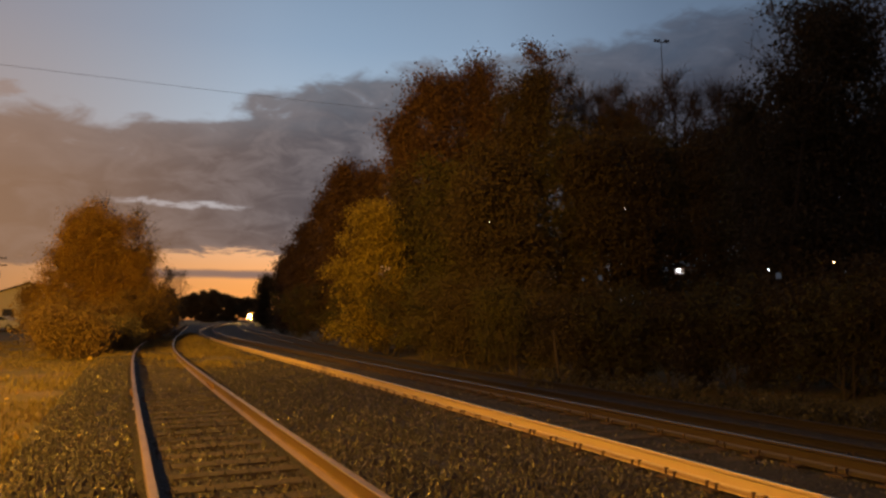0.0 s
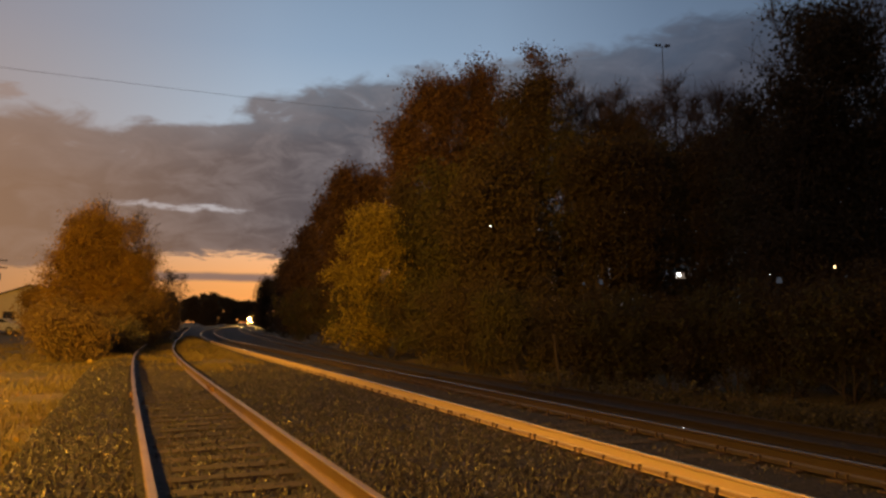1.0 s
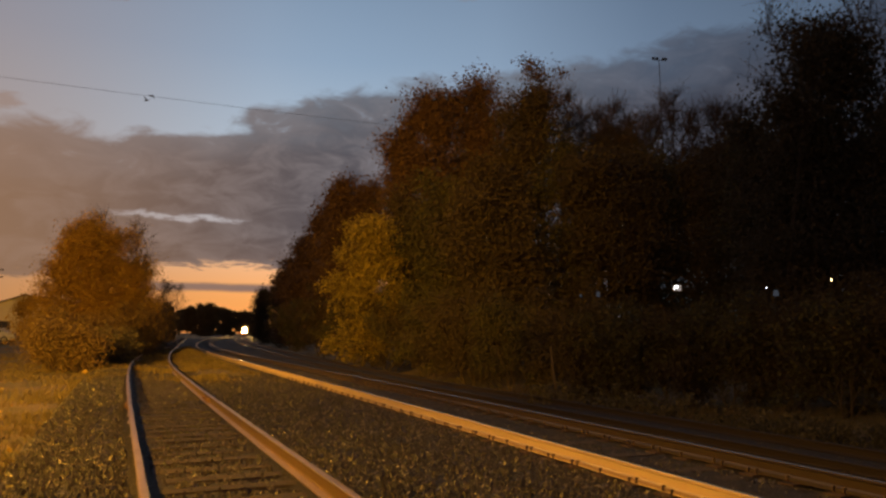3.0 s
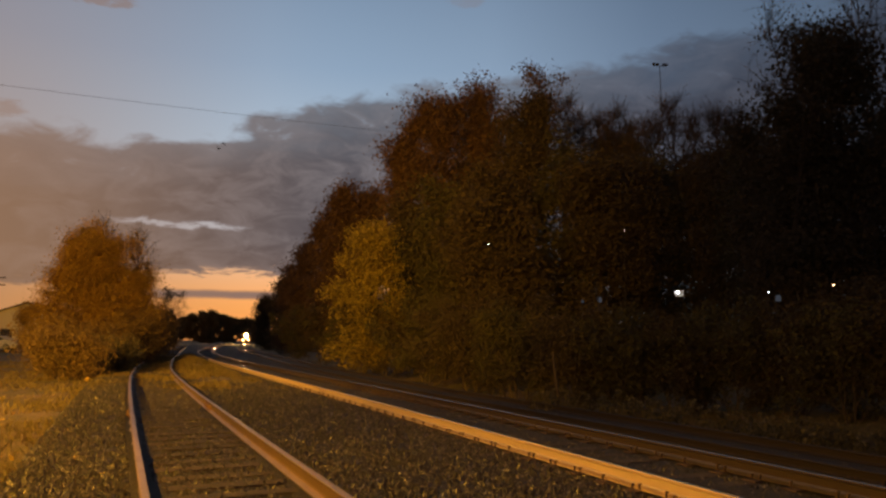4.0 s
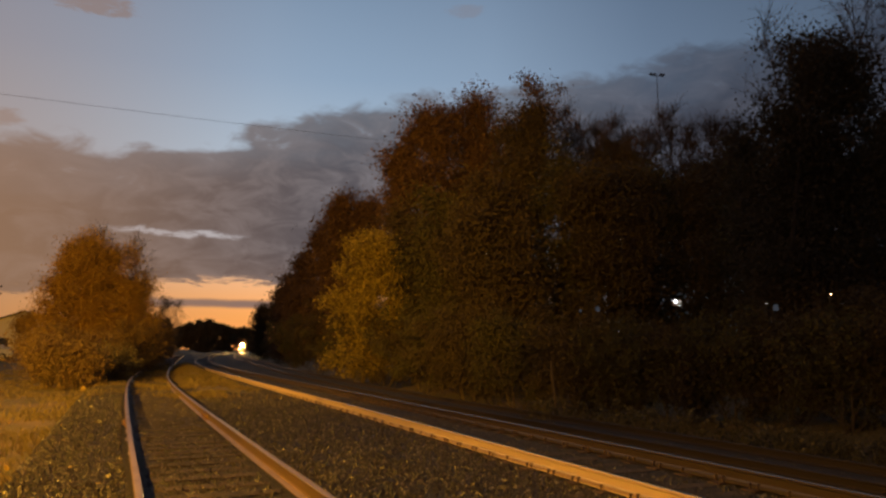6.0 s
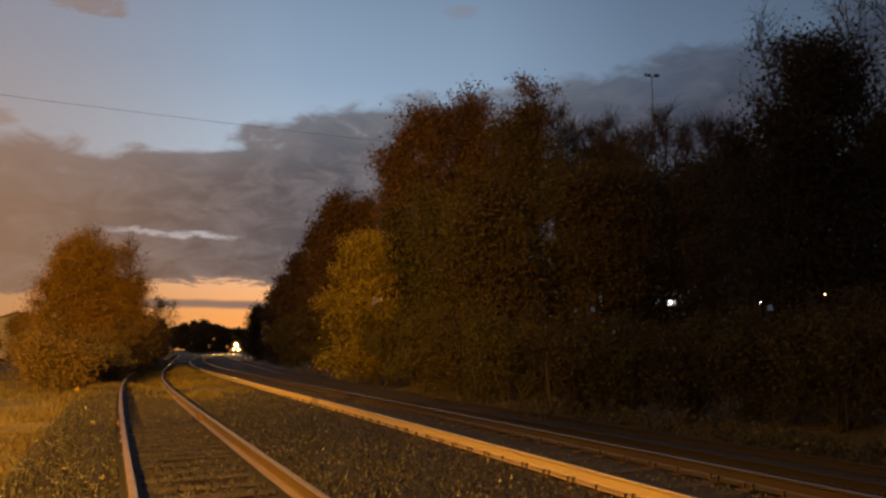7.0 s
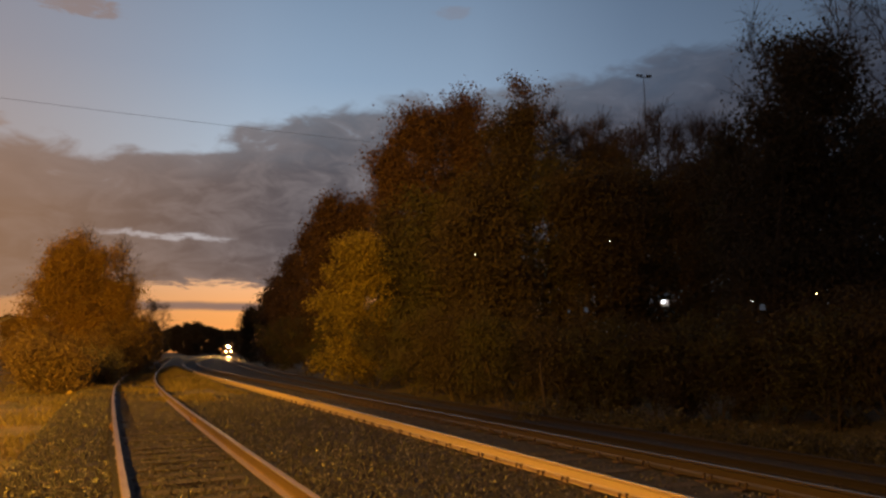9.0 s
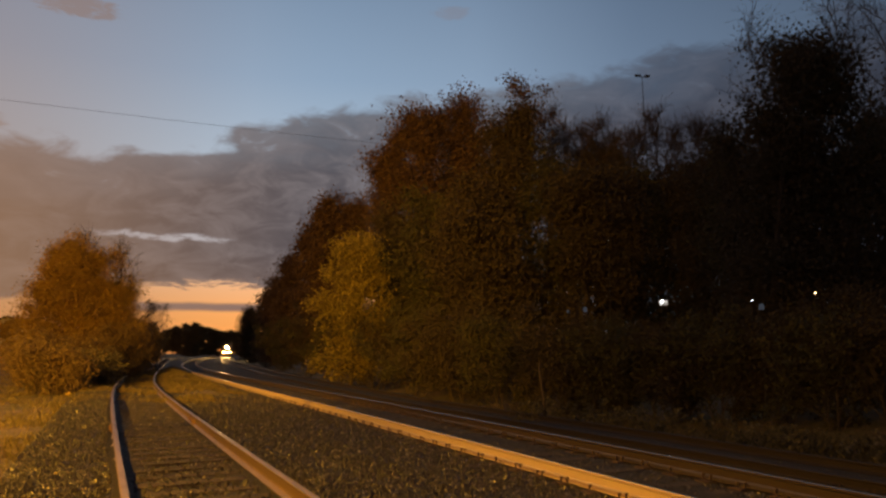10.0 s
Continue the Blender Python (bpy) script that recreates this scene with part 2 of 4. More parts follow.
M_CARPAINT = simple("silver_paint", (0.52, 0.52, 0.53), (0.60, 0.60, 0.60), 0.7, 0.28, 0.3, 0.0)
M_RUBBER = simple("rubber", (0.015, 0.015, 0.015), (0.035, 0.033, 0.03), 6.0, 0.85)
M_GLASS = material("dark_glass", lambda g: principled(g, (0.02, 0.022, 0.025), 0.08))
M_LOCO = simple("locomotive_paint", (0.03, 0.035, 0.06), (0.06, 0.065, 0.10), 0.8, 0.45, 0, 0.05)
M_HEAD = emission("headlight_beam", (1.0, 0.55, 0.16), 16000.0)
M_DITCH = emission("ditch_light_beam", (1.0, 0.48, 0.12), 500.0)
M_SODIUM = emission("sodium_lens", (1.0, 0.42, 0.05), 40.0)
M_WHITE = emission("white_lamp", (0.85, 0.93, 1.0), 18.0)
M_AMBER = emission("amber_lamp", (1.0, 0.62, 0.28), 12.0)
M_CURTAIN = emission("lit_window", (0.72, 0.80, 1.0), 0.05)
M_BROWNLEAF = simple("brown_leaf", (0.16, 0.09, 0.035), (0.28, 0.17, 0.07), 6.0, 0.8)
M_LITTER = simple("fallen_leaf", (0.42, 0.28, 0.06), (0.62, 0.45, 0.12), 6.0, 0.8)


# ---- building helpers ----
def mesh_of(name, verts, faces, mat, smooth=False):
    """A mesh from an array of corners and an array of equal-sided faces."""
    verts, faces = np.asarray(verts, np.float32), np.asarray(faces, np.int32)
    me = bpy.data.meshes.new(name)
    k = faces.shape[1]
    me.vertices.add(len(verts)), me.loops.add(faces.size), me.polygons.add(len(faces))
    me.vertices.foreach_set("co", verts.ravel())
    me.loops.foreach_set("vertex_index", faces.ravel())
    me.polygons.foreach_set("loop_start", np.arange(len(faces), dtype=np.int32) * k)
    me.polygons.foreach_set("use_smooth", np.full(len(faces), smooth))
    me.update(calc_edges=True)
    me.materials.append(mat)
    return me


def hang(name, me, parent, label="", m=None):
    ob = new(name, me)
    ob.parent = parent
    if m is not None:
        ob.matrix_basis = m
    return tagged(ob, label)


def part(name, bm, mat, parent, label="", m=None, smooth=False):
    me = bpy.data.meshes.new(name)
    for f in bm.faces:
        f.smooth = smooth
    bm.to_mesh(me)
    bm.free()
    me.materials.append(mat)
    return hang(name, me, parent, label, m)


def box(bm, x, y, z, sx, sy, sz, bevel=0.0, turn=None):
    got = bmesh.ops.create_cube(bm, size=1.0, matrix=Matrix.Translation((x, y, z)) @ (turn or Matrix()) @ Matrix.Diagonal((sx, sy, sz, 1)))
    if bevel:
        edges = {e for v in got["verts"] for e in v.link_edges}
        bmesh.ops.bevel(bm, geom=list(edges), offset=bevel, segments=2, affect="EDGES", profile=0.6)
    return bm


def rod(bm, a, b, r0, r1=None, n=10):
    a, b = Vector(a), Vector(b)
    turn = (b - a).to_track_quat("Z", "Y").to_matrix().to_4x4()
    bmesh.ops.create_cone(bm, cap_ends=True, segments=n, radius1=r0, radius2=r0 if r1 is None else r1, depth=(b - a).length,
                          matrix=Matrix.Translation((a + b) / 2) @ turn)
    return bm


def poly(bm, pts, thick, m=None):
    """A flat outline in x, z, made thick along y."""
    m = m or Matrix()
    rings = [[bm.verts.new(m @ Vector((x, y, z))) for x, z in pts] for y in (-thick / 2, thick / 2)]
    bm.faces.new(rings[0]), bm.faces.new(rings[1][::-1])
    for i in range(len(pts)):
        j = (i + 1) % len(pts)
        bm.faces.new((rings[0][j], rings[0][i], rings[1][i], rings[1][j]))
    bmesh.ops.recalc_face_normals(bm, faces=bm.faces)
    return bm


def thing(name, x, y, z, turn=0.0, label="", category="", group="", kind=""):
    ob = new(name)
    ob.matrix_basis = pose(x, y, z, 0, 0, turn)
    return tagged(ob, label, category, group, kind)


# ---- the plan: three tracks ----
GAUGE, RAILTOP = 1.435, 0.19
YS = np.arange(-90.0, 620.0, 0.25)


def line_of(knots, y0, x0):
    """x over y of a centre line, from its slopes at a few places."""
    m = np.interp(YS, [k[0] for k in knots], [k[1] for k in knots])
    m = np.convolve(np.pad(m, 24, mode="edge"), np.ones(49) / 49, "valid")
    x = np.concatenate([[0], np.cumsum((m[1:] + m[:-1]) * 0.125)])
    return x - np.interp(y0, YS, x) + x0


MAIN = line_of([(-90, -0.395), (10, -0.40), (20, -0.42), (40, -0.42), (55, -0.375), (75, -0.336), (110, -0.295), (160, -0.274), (250, -0.25), (300, -0.238), (620, -0.23)], 8.8, 2.215)
SIDING = line_of([(-90, -0.44), (5, -0.44), (15, -0.43), (26, -0.415), (34, -0.37), (50, -0.34), (100, -0.335), (620, -0.36)], 12.36, -4.28)


def shifted(line, s):
    """A line s metres to the right of another."""
    m = np.gradient(line, YS)
    n = np.sqrt(1 + m * m)
    return np.interp(YS, YS - s * m / n, line + s / n)


SECOND = shifted(MAIN, 5.4)


def drop(y):
    """The second track lies lower than the main one, and climbs to it further on."""
    return np.interp(y, [30, 75], [-0.62, -0.05])



def on(line, y):
    """Place and heading of a track at y: x, slope."""
    x = np.interp(y, YS, line)
    return x, (np.interp(y + 0.5, YS, line) - np.interp(y - 0.5, YS, line))


def level(x, y):
    """Height of the natural ground."""
    x, y = np.asarray(x, float), np.asarray(y, float)
    left = np.interp(y, YS, SIDING) - x
    right = x - np.interp(y, YS, SECOND)
    z = np.full(np.broadcast(x, y).shape, -0.16)
    rise = np.clip((left - 5.0) / 26.0, 0, 1) * np.clip((y - 14) / 45.0, 0, 1)
    z = z + 1.25 * rise * rise * (3 - 2 * rise)
    d = np.clip((right - 2.6) / 2.2, 0, 1) - 1.6 * np.clip((right - 6.0) / 7.0, 0, 1)
    z = z - 0.5 * d - 0.62 * np.clip((right + 4.2) / 1.6, 0, 1)
    return z + 0.05 * np.sin(x * 1.3 + 0.7 * y) * np.sin(y * 0.9) * np.clip(np.maximum(left - 2.4, right - 2.6), 0, 1)


def spot(px, py, d):
    """Plan place and height seen d metres ahead in the first view's direction (px, py)."""
    p = radians(5.492)
    u, v = (px - 784) / 1300, (441 - py) / 1300
    ahead, up = math.cos(p) - v * math.sin(p), math.sin(p) + v * math.cos(p)
    return u / ahead * d, d, EYE[2] + up / ahead * d


def build_ground():
    xs = np.concatenate([-np.geomspace(70, 2500, 14)[::-1], np.arange(-69, 60, 0.8), np.geomspace(60, 2500, 14)])
    ys = np.concatenate([-np.geomspace(31, 2500, 14)[::-1], np.arange(-30, 110, 0.8), np.geomspace(110, 4000, 24)])
    gx, gy = np.meshgrid(xs, ys)
    v = np.stack([gx, gy, level(gx, gy)], -1).reshape(-1, 3)
    n, k = len(xs), len(ys)
    i = (np.arange(k - 1)[:, None] * n + np.arange(n - 1)).ravel()
    ob = new("ground", mesh_of("ground", v, np.stack([i, i + 1, i + n + 1, i + n], 1), M_GROUND, True))
    tagged(ob, "bare earth with patches of autumn grass beside the railway", "ground", kind="structure")


def band(line, offs, y0, y1, step):
    """Corners of a strip along a line: offs are (side, height)."""
    ys = np.arange(y0, y1 + 0.01, step)
    out = []
    for y in ys:
        x, m = on(line, y)
        n = math.hypot(1, m)
        out.append([(x + s / n, y - s * m / n, z) for s, z in offs])
    return np.array(out)


def strip(name, line, offs, y0, y1, step, mat, smooth=False, closed=False, fall=None):
    v = band(line, offs, y0, y1, step)
    if fall:
        v[..., 2] += fall(v[..., 1])
    a, b = v.shape[:2]
    i = (np.arange(a - 1)[:, None] * b + np.arange(b if closed else b - 1)).ravel()
    j = (np.arange(a - 1)[:, None] * b + (np.arange(b) + 1) % b).ravel() if closed else i + 1
    return mesh_of(name, v.reshape(-1, 3), np.stack([i, j, j + b, i + b], 1), mat, smooth)


def build_ballast():
    v = []
    ys = np.concatenate([np.arange(-40, 60, 0.5), np.arange(60, 600, 4.0)])
    for y in ys:
        l, mid, r = on(SIDING, y)[0] - 1.80 - 0.2 * math.sin(y * 0.9) - 0.15 * math.sin(y * 2.3), on(MAIN, y)[0] + 1.75, on(SECOND, y)[0] + 2.2 + 0.2 * math.sin(y * 1.1)
        low, xs, xm = float(drop(y)), on(SIDING, y)[0], on(MAIN, y)[0]
        c = [(l - 0.5, -0.26), (l, -0.08)]
        for q in np.linspace(0.03, 1.0, 44):
            x = l + (mid - l) * q
            between = min(abs(x - xs), abs(x - xm)) < 0.70
            c.append((x, ((-0.022 if abs(x - xs) < 0.70 else -0.004) if between else 0.055 if x < xs else 0.012 if x < xs + 2.6 else -0.006) + 0.006 * math.sin(q * 40 + y)))
        c += [(mid + 0.75, 0.012 + low)] + [(mid + 0.75 + (r - mid - 0.75) * q, 0.012 + low) for q in (0.25, 0.5, 0.75, 0.95)] + [(r, -0.10 + low), (r + 1.1, -0.95)]
        v.append([(x, y, z) for x, z in c])
    v = np.array(v)
    a, b = v.shape[:2]
    i = (np.arange(a - 1)[:, None] * b + np.arange(b - 1)).ravel()
    ob = new("ballast_bed", mesh_of("ballast_bed", v.reshape(-1, 3), np.stack([i, i + 1, i + b + 1, i + b], 1), M_BALLAST, True))
    tagged(ob, "grey crushed stone ballast bed under the tracks", "ballast", kind="structure")


PROFILE = [(-0.075, 0.0), (0.075, 0.0), (0.075, 0.012), (0.018, 0.032), (0.010, 0.05), (0.010, 0.125), (0.036, 0.138), (0.037, 0.158), (0.034, 0.166), (0.028, 0.1695), (0.014, 0.171),
           (-0.014, 0.171), (-0.028, 0.1695), (-0.034, 0.166), (-0.037, 0.158), (-0.036, 0.138), (-0.010, 0.125), (-0.010, 0.05), (-0.018, 0.032), (-0.075, 0.012)]


def tie_mesh(rng):
    bm = box(bmesh.new(), 0, 0, -0.09, 2.59, 0.23, 0.18, 0.012)
    for vert in bm.verts:
        vert.co += Vector((rng.uniform(-0.02, 0.02), rng.uniform(-0.008, 0.008), rng.uniform(-0.006, 0.004)))
    me = bpy.data.meshes.new("tie")
    bm.to_mesh(me), bm.free()
    me.materials.append(M_WOOD)
    return me


def track(name, line, y1, label, spacing, near, fixings, seed, fall, steel):
    rng = random.Random(seed)
    ob = tagged(new(name), label, "railway track", kind="structure")
    for side in (-1, 1):
        offs = [(side * (GAUGE / 2 + 0.037) + s, 0.019 + up) for s, up in PROFILE]
        hang("rail", strip("rail", line, offs, -40, 52, 0.5, steel[side], False, True, fall), ob, "steel rail with rusty sides and a worn top")
        hang("rail", strip("rail", line, offs, 52.004, y1, 3.0, M_RAIL_DIM, False, True, fall), ob, "dull brown steel rail")
        head = [(side * (GAUGE / 2 + 0.037) + s * 1.06, 0.021 + up) for s, up in PROFILE[6:16]]
        hang("rail_head", strip("rail_head", line, head, 52.004, y1, 3.0, M_RAIL_FAR, True, True, fall), ob, "rail head polished by wheels")
    shapes = [tie_mesh(rng) for _ in range(5)]
    bm = bmesh.new()
    box(bm, 0, 0, 0.008, 0.36, 0.19, 0.016, 0.004)
    plate = bpy.data.meshes.new("tie_plate")
    bm.to_mesh(plate), bm.free()
    plate.materials.append(M_PLATE)
    bm = bmesh.new()
    box(bm, 0, 0, 0.022, 0.016, 0.016, 0.05), box(bm, 0.008, 0, 0.047, 0.038, 0.026, 0.014, 0.004)
    spike = bpy.data.meshes.new("spike")
    bm.to_mesh(spike), bm.free()
    spike.materials.append(M_PLATE)
    y, far = -12.0, []
    while y < y1:
        x, m = on(line, y)
        turn = math.degrees(math.atan2(-m, 1))
        z = float(fall(y)) if fall else 0.0
        at = pose(x + rng.uniform(-0.04, 0.04), y, z + rng.uniform(-0.008, 0.004), 0, 0, turn + rng.uniform(-1.2, 1.2))
        if y < near:
            hang("tie", rng.choice(shapes), ob, "", at)
            if y < fixings:
                for side in (-1, 1):
                    c = side * (GAUGE / 2 + 0.037)
                    base = pose(x, y, z, 0, 0, turn)
                    hang("tie_plate", plate, ob, "", base @ pose(c, 0, 0.001))
                    for q in (-1, 1):
                        for w in (-0.055, 0.06):
                            if rng.random() < 0.85:
                                hang("spike", spike, ob, "", base @ pose(c + q * 0.088, w, 0.012 + rng.uniform(0, 0.02), 0, 0, 180 if q > 0 else 0))
        else:
            far.append(at)
        y += spacing / math.hypot(1, m) * rng.uniform(0.94, 1.06)
    if far:
        c = np.array([(sx * 1.295, sy * 0.115, sz) for sx in (-1, 1) for sy in (-1, 1) for sz in (-0.17, 0.0)])
        f = np.array([(0, 1, 3, 2), (4, 6, 7, 5), (0, 4, 5, 1), (2, 3, 7, 6), (1, 5, 7, 3)])
        v = np.concatenate([c @ np.array(m.to_3x3()).T + np.array(m.translation) for m in far])
        o = hang("far_ties", mesh_of("far_ties", v, (f[None] + 8 * np.arange(len(far))[:, None, None]).reshape(-1, 4), M_WOOD), ob)
        tagged(o, kind="stuff")
    return ob


def joint_bar(ob, line, y, side, face):
    """A bolted splice bar on one side of a rail."""
    x, m = on(line, y)
    base = pose(x, y, 0, 0, 0, math.degrees(math.atan2(-m, 1)))
    bm = box(bmesh.new(), side * (GAUGE / 2 + 0.037) + face * 0.032, 0, 0.097, 0.032, 0.92, 0.095, 0.008)
    bar = part("joint_bar", bm, M_RUST, ob, "rusty bolted joint bar", base)
    for k in (-0.36, -0.22, -0.08, 0.08, 0.22, 0.36):
        cx = side * (GAUGE / 2 + 0.037) + face * 0.048
        part("bolt", rod(bmesh.new(), (cx, k, 0.10), (cx + face * 0.03, k, 0.10), 0.017, n=6), M_RUST, bar)


def build_stones():
    """Loose crushed stone, joined: one rough lump a stone."""
    rng = np.random.default_rng(5)
    n = 150000
    y = 2.6 + (rng.random(n) ** 1.5) * 26.0
    l, r = np.interp(y, YS, SIDING) - 2.2, np.interp(y, YS, SECOND) + 0.5
    x = l + (r - l) * rng.random(n)
    keep = np.ones(n, bool)
    for line in (MAIN, SIDING, SECOND):
        s = x - np.interp(y, YS, line)
        keep &= np.abs(np.abs(s * 0.92) - 0.755) > 0.10
        # few stones lie on the timbers between the rails
        keep &= (np.abs(s) > 0.90) | (rng.random(n) < 0.58)
    x, y = x[keep], y[keep]
    n = len(x)
    # an uneven four-sided lump with a skewed peak
    c = np.array([(-1, -0.8, -0.6), (0.9, -1, -0.6), (1, 0.9, -0.6), (-0.8, 1, -0.6), (0.1, 0.0, 0.9)])
    f = np.array([(0, 1, 4), (1, 2, 4), (2, 3, 4), (3, 0, 4)])
    size = rng.uniform(0.012, 0.027, (n, 1, 1)) * rng.uniform(0.7, 1.3, (n, 1, 3))
    v = c[None] * rng.uniform(0.55, 1.2, (n, 5, 3)) + rng.uniform(-0.5, 0.5, (n, 5, 3)) * np.array([0, 0, 0, 0, 1.0])[None, :, None]
    v = v * size
    a = rng.uniform(0, 2 * math.pi, n)
    rot = np.zeros((n, 3, 3))
    rot[:, 0, 0], rot[:, 0, 1], rot[:, 1, 0], rot[:, 1, 1], rot[:, 2, 2] = np.cos(a), -np.sin(a), np.sin(a), np.cos(a), 1
    v = np.einsum("nij,nkj->nki", rot, v)
    edge = np.interp(y, YS, SIDING) - 1.80 - x
    gap = np.minimum(np.abs(x - np.interp(y, YS, SIDING)), np.abs(x - np.interp(y, YS, MAIN)))
    z = np.where(gap < 0.72, -0.012, np.where(x < np.interp(y, YS, SIDING), 0.062, np.where(x < np.interp(y, YS, SIDING) + 2.6, 0.020, 0.002))) + drop(y) * np.clip((x - np.interp(y, YS, MAIN) - 1.75) / 0.75, 0, 1) + rng.uniform(-0.008, 0.014, n) - 0.10 * np.clip(edge / 0.5, 0, 1)
    v += np.stack([x, y, z], 1)[:, None]
    me = mesh_of("crushed_stone", v.reshape(-1, 3), (f[None] + 5 * np.arange(n)[:, None, None]).reshape(-1, 3), M_STONE)
    tagged(new("crushed_stone", me), "loose grey crushed stones lying on the ballast", "gravel", kind="stuff")


# ---- plants ----
def tubes(lines, sides):
    """Tapered tubes along polylines (points, first radius, last radius)."""
    vs, fs, base = [], [], 0
    ang = np.arange(sides) * (2 * math.pi / sides)
    for pts, r0, r1 in lines:
        pts = np.asarray(pts)
        t = np.gradient(pts, axis=0)
        t /= np.linalg.norm(t, axis=1)[:, None] + 1e-9
        ref = np.where(np.abs(t[:, 2:3]) > 0.9, np.array([[1.0, 0, 0]]), np.array([[0, 0, 1.0]]))
        a = np.cross(t, ref)
        a /= np.linalg.norm(a, axis=1)[:, None] + 1e-9
        b = np.cross(t, a)
        r = np.linspace(r0, r1, len(pts))[:, None, None]
        ring = pts[:, None] + r * (np.cos(ang)[None, :, None] * a[:, None] + np.sin(ang)[None, :, None] * b[:, None])
        k = len(pts)
        i = base + (np.arange(k - 1)[:, None] * sides + np.arange(sides)).ravel()
        j = base + (np.arange(k - 1)[:, None] * sides + (np.arange(sides) + 1) % sides).ravel()
        vs.append(ring.reshape(-1, 3)), fs.append(np.stack([i, j, j + sides, i + sides], 1))
        base += k * sides
    return np.concatenate(vs), np.concatenate(fs)


def bough(rng, a, way, length, n, sag=0.0, wander=0.12):
    pts = [np.array(a, float)]
    way = np.array(way, float)
    for _ in range(n):
        way = way + rng.normal(0, wander, 3) + np.array([0, 0, sag])
        way /= np.linalg.norm(way)
        pts.append(pts[-1] + way * length / n)
    return np.array(pts), way


def grow(rng, h, radius, start=0.22, limbs=14, subs=6, twigs=4, rise=0.55, trunk=None, stems=1, peak=0.42, fine=0.007, upright=False):
    """Limbs of a tree: thick and thin tubes, and the twig ends that bear leaves."""
    thick, thin, tips = [], [], []
    trunk = trunk or 0.011 * h + 0.03
    for s in range(stems):
        a = rng.uniform(0, 2 * math.pi)
        lean = rng.normal(0, 0.03, 2) if stems == 1 else 0.35 * np.array([math.cos(a + s), math.sin(a + s)])
        core, _ = bough(rng, (0.15 * lean[0] * stems, 0.15 * lean[1] * stems, -0.25), (lean[0], lean[1], 1), h * 0.96 + 0.25, 9, 0.03, 0.05)
        if upright:
            core[:, :2] -= (core[-1, :2] - core[0, :2]) * np.linspace(0, 1, len(core))[:, None]
        thick.append((core, trunk / math.sqrt(stems), 0.012))
        for k in range(limbs):
            q = start + (1 - start) * ((k + rng.uniform(0, 1)) / limbs) * 0.97
            rel = (q - start) / (1 - start)
            wide = radius * (math.sin(math.pi * min(1, 0.12 + 0.88 * rel) ** (math.log(0.5) / math.log(peak))) ** 0.55 * 0.93 + 0.07)
            i = q * (len(core) - 1)
            p = core[int(i)] + (core[min(int(i) + 1, len(core) - 1)] - core[int(i)]) * (i - int(i))
            ang = k * 2.4 + rng.uniform(-0.5, 0.5)
            up = rise * rng.uniform(0.6, 1.3) + 0.7 * rel
            length = wide * rng.uniform(0.75, 1.12) * math.hypot(1, 0.45 * up)
            limb, end = bough(rng, p, (math.cos(ang), math.sin(ang), up), length, 5, 0.04, 0.13)
            r = max(0.014, trunk * 0.42 * (1 - 0.75 * rel))
            thick.append((limb, r, 0.010))
            for b in range(subs):
                w = 0.28 + 0.72 * (b + rng.uniform(0, 1)) / subs
                i = w * (len(limb) - 1)
                p2 = limb[int(i)] + (limb[min(int(i) + 1, len(limb) - 1)] - limb[int(i)]) * (i - int(i))
                way = end + rng.normal(0, 0.65, 3) + np.array([0, 0, 0.25])
                sub, e2 = bough(rng, p2, way / np.linalg.norm(way), max(0.5, length * rng.uniform(0.22, 0.42)), 3, 0.02, 0.16)
                thin.append((sub, max(fine * 1.6, r * 0.4), fine))
                tips.append(sub[-1])
                for _ in range(twigs):
                    way = e2 + rng.normal(0, 0.7, 3) + np.array([0, 0, 0.15])
                    tw, _ = bough(rng, sub[rng.integers(1, 4)], way / np.linalg.norm(way), rng.uniform(0.35, 0.95) * (0.5 + 0.06 * h), 2, 0.0, 0.15)
                    thin.append((tw, fine, fine * 0.5))
                    tips.append(tw[-1]), tips.append(tw[1])
    return thick, thin, np.array(tips)


def foliage(rng, tips, n, spread, size):
    """n leaves round twig ends, each a folded pair of faces."""
    share = rng.exponential(1.0, len(tips)) ** 1.6
    c = tips[rng.choice(len(tips), n, p=share / share.sum())] + rng.normal(0, spread, (n, 3)) * np.array([1, 1, 0.75])
    a = rng.normal(size=(n, 3))
    a /= np.linalg.norm(a, axis=1)[:, None]
    b = np.cross(a, rng.normal(size=(n, 3)))
    b /= np.linalg.norm(b, axis=1)[:, None]
    nn = np.cross(a, b)
    s = size * rng.uniform(0.55, 1.3, (n, 1))
    tip, tail = c + a * s * 0.62, c - a * s * 0.5
    l, r = c + b * s * 0.42 + nn * s * 0.16, c - b * s * 0.42 + nn * s * 0.16
    v = np.stack([tail, l, tip, r], 1).reshape(-1, 3)
    k = 4 * np.arange(n)
    f = np.concatenate([np.stack([k, k + 1, k + 2], 1), np.stack([k, k + 2, k + 3], 1)])
    return v, f


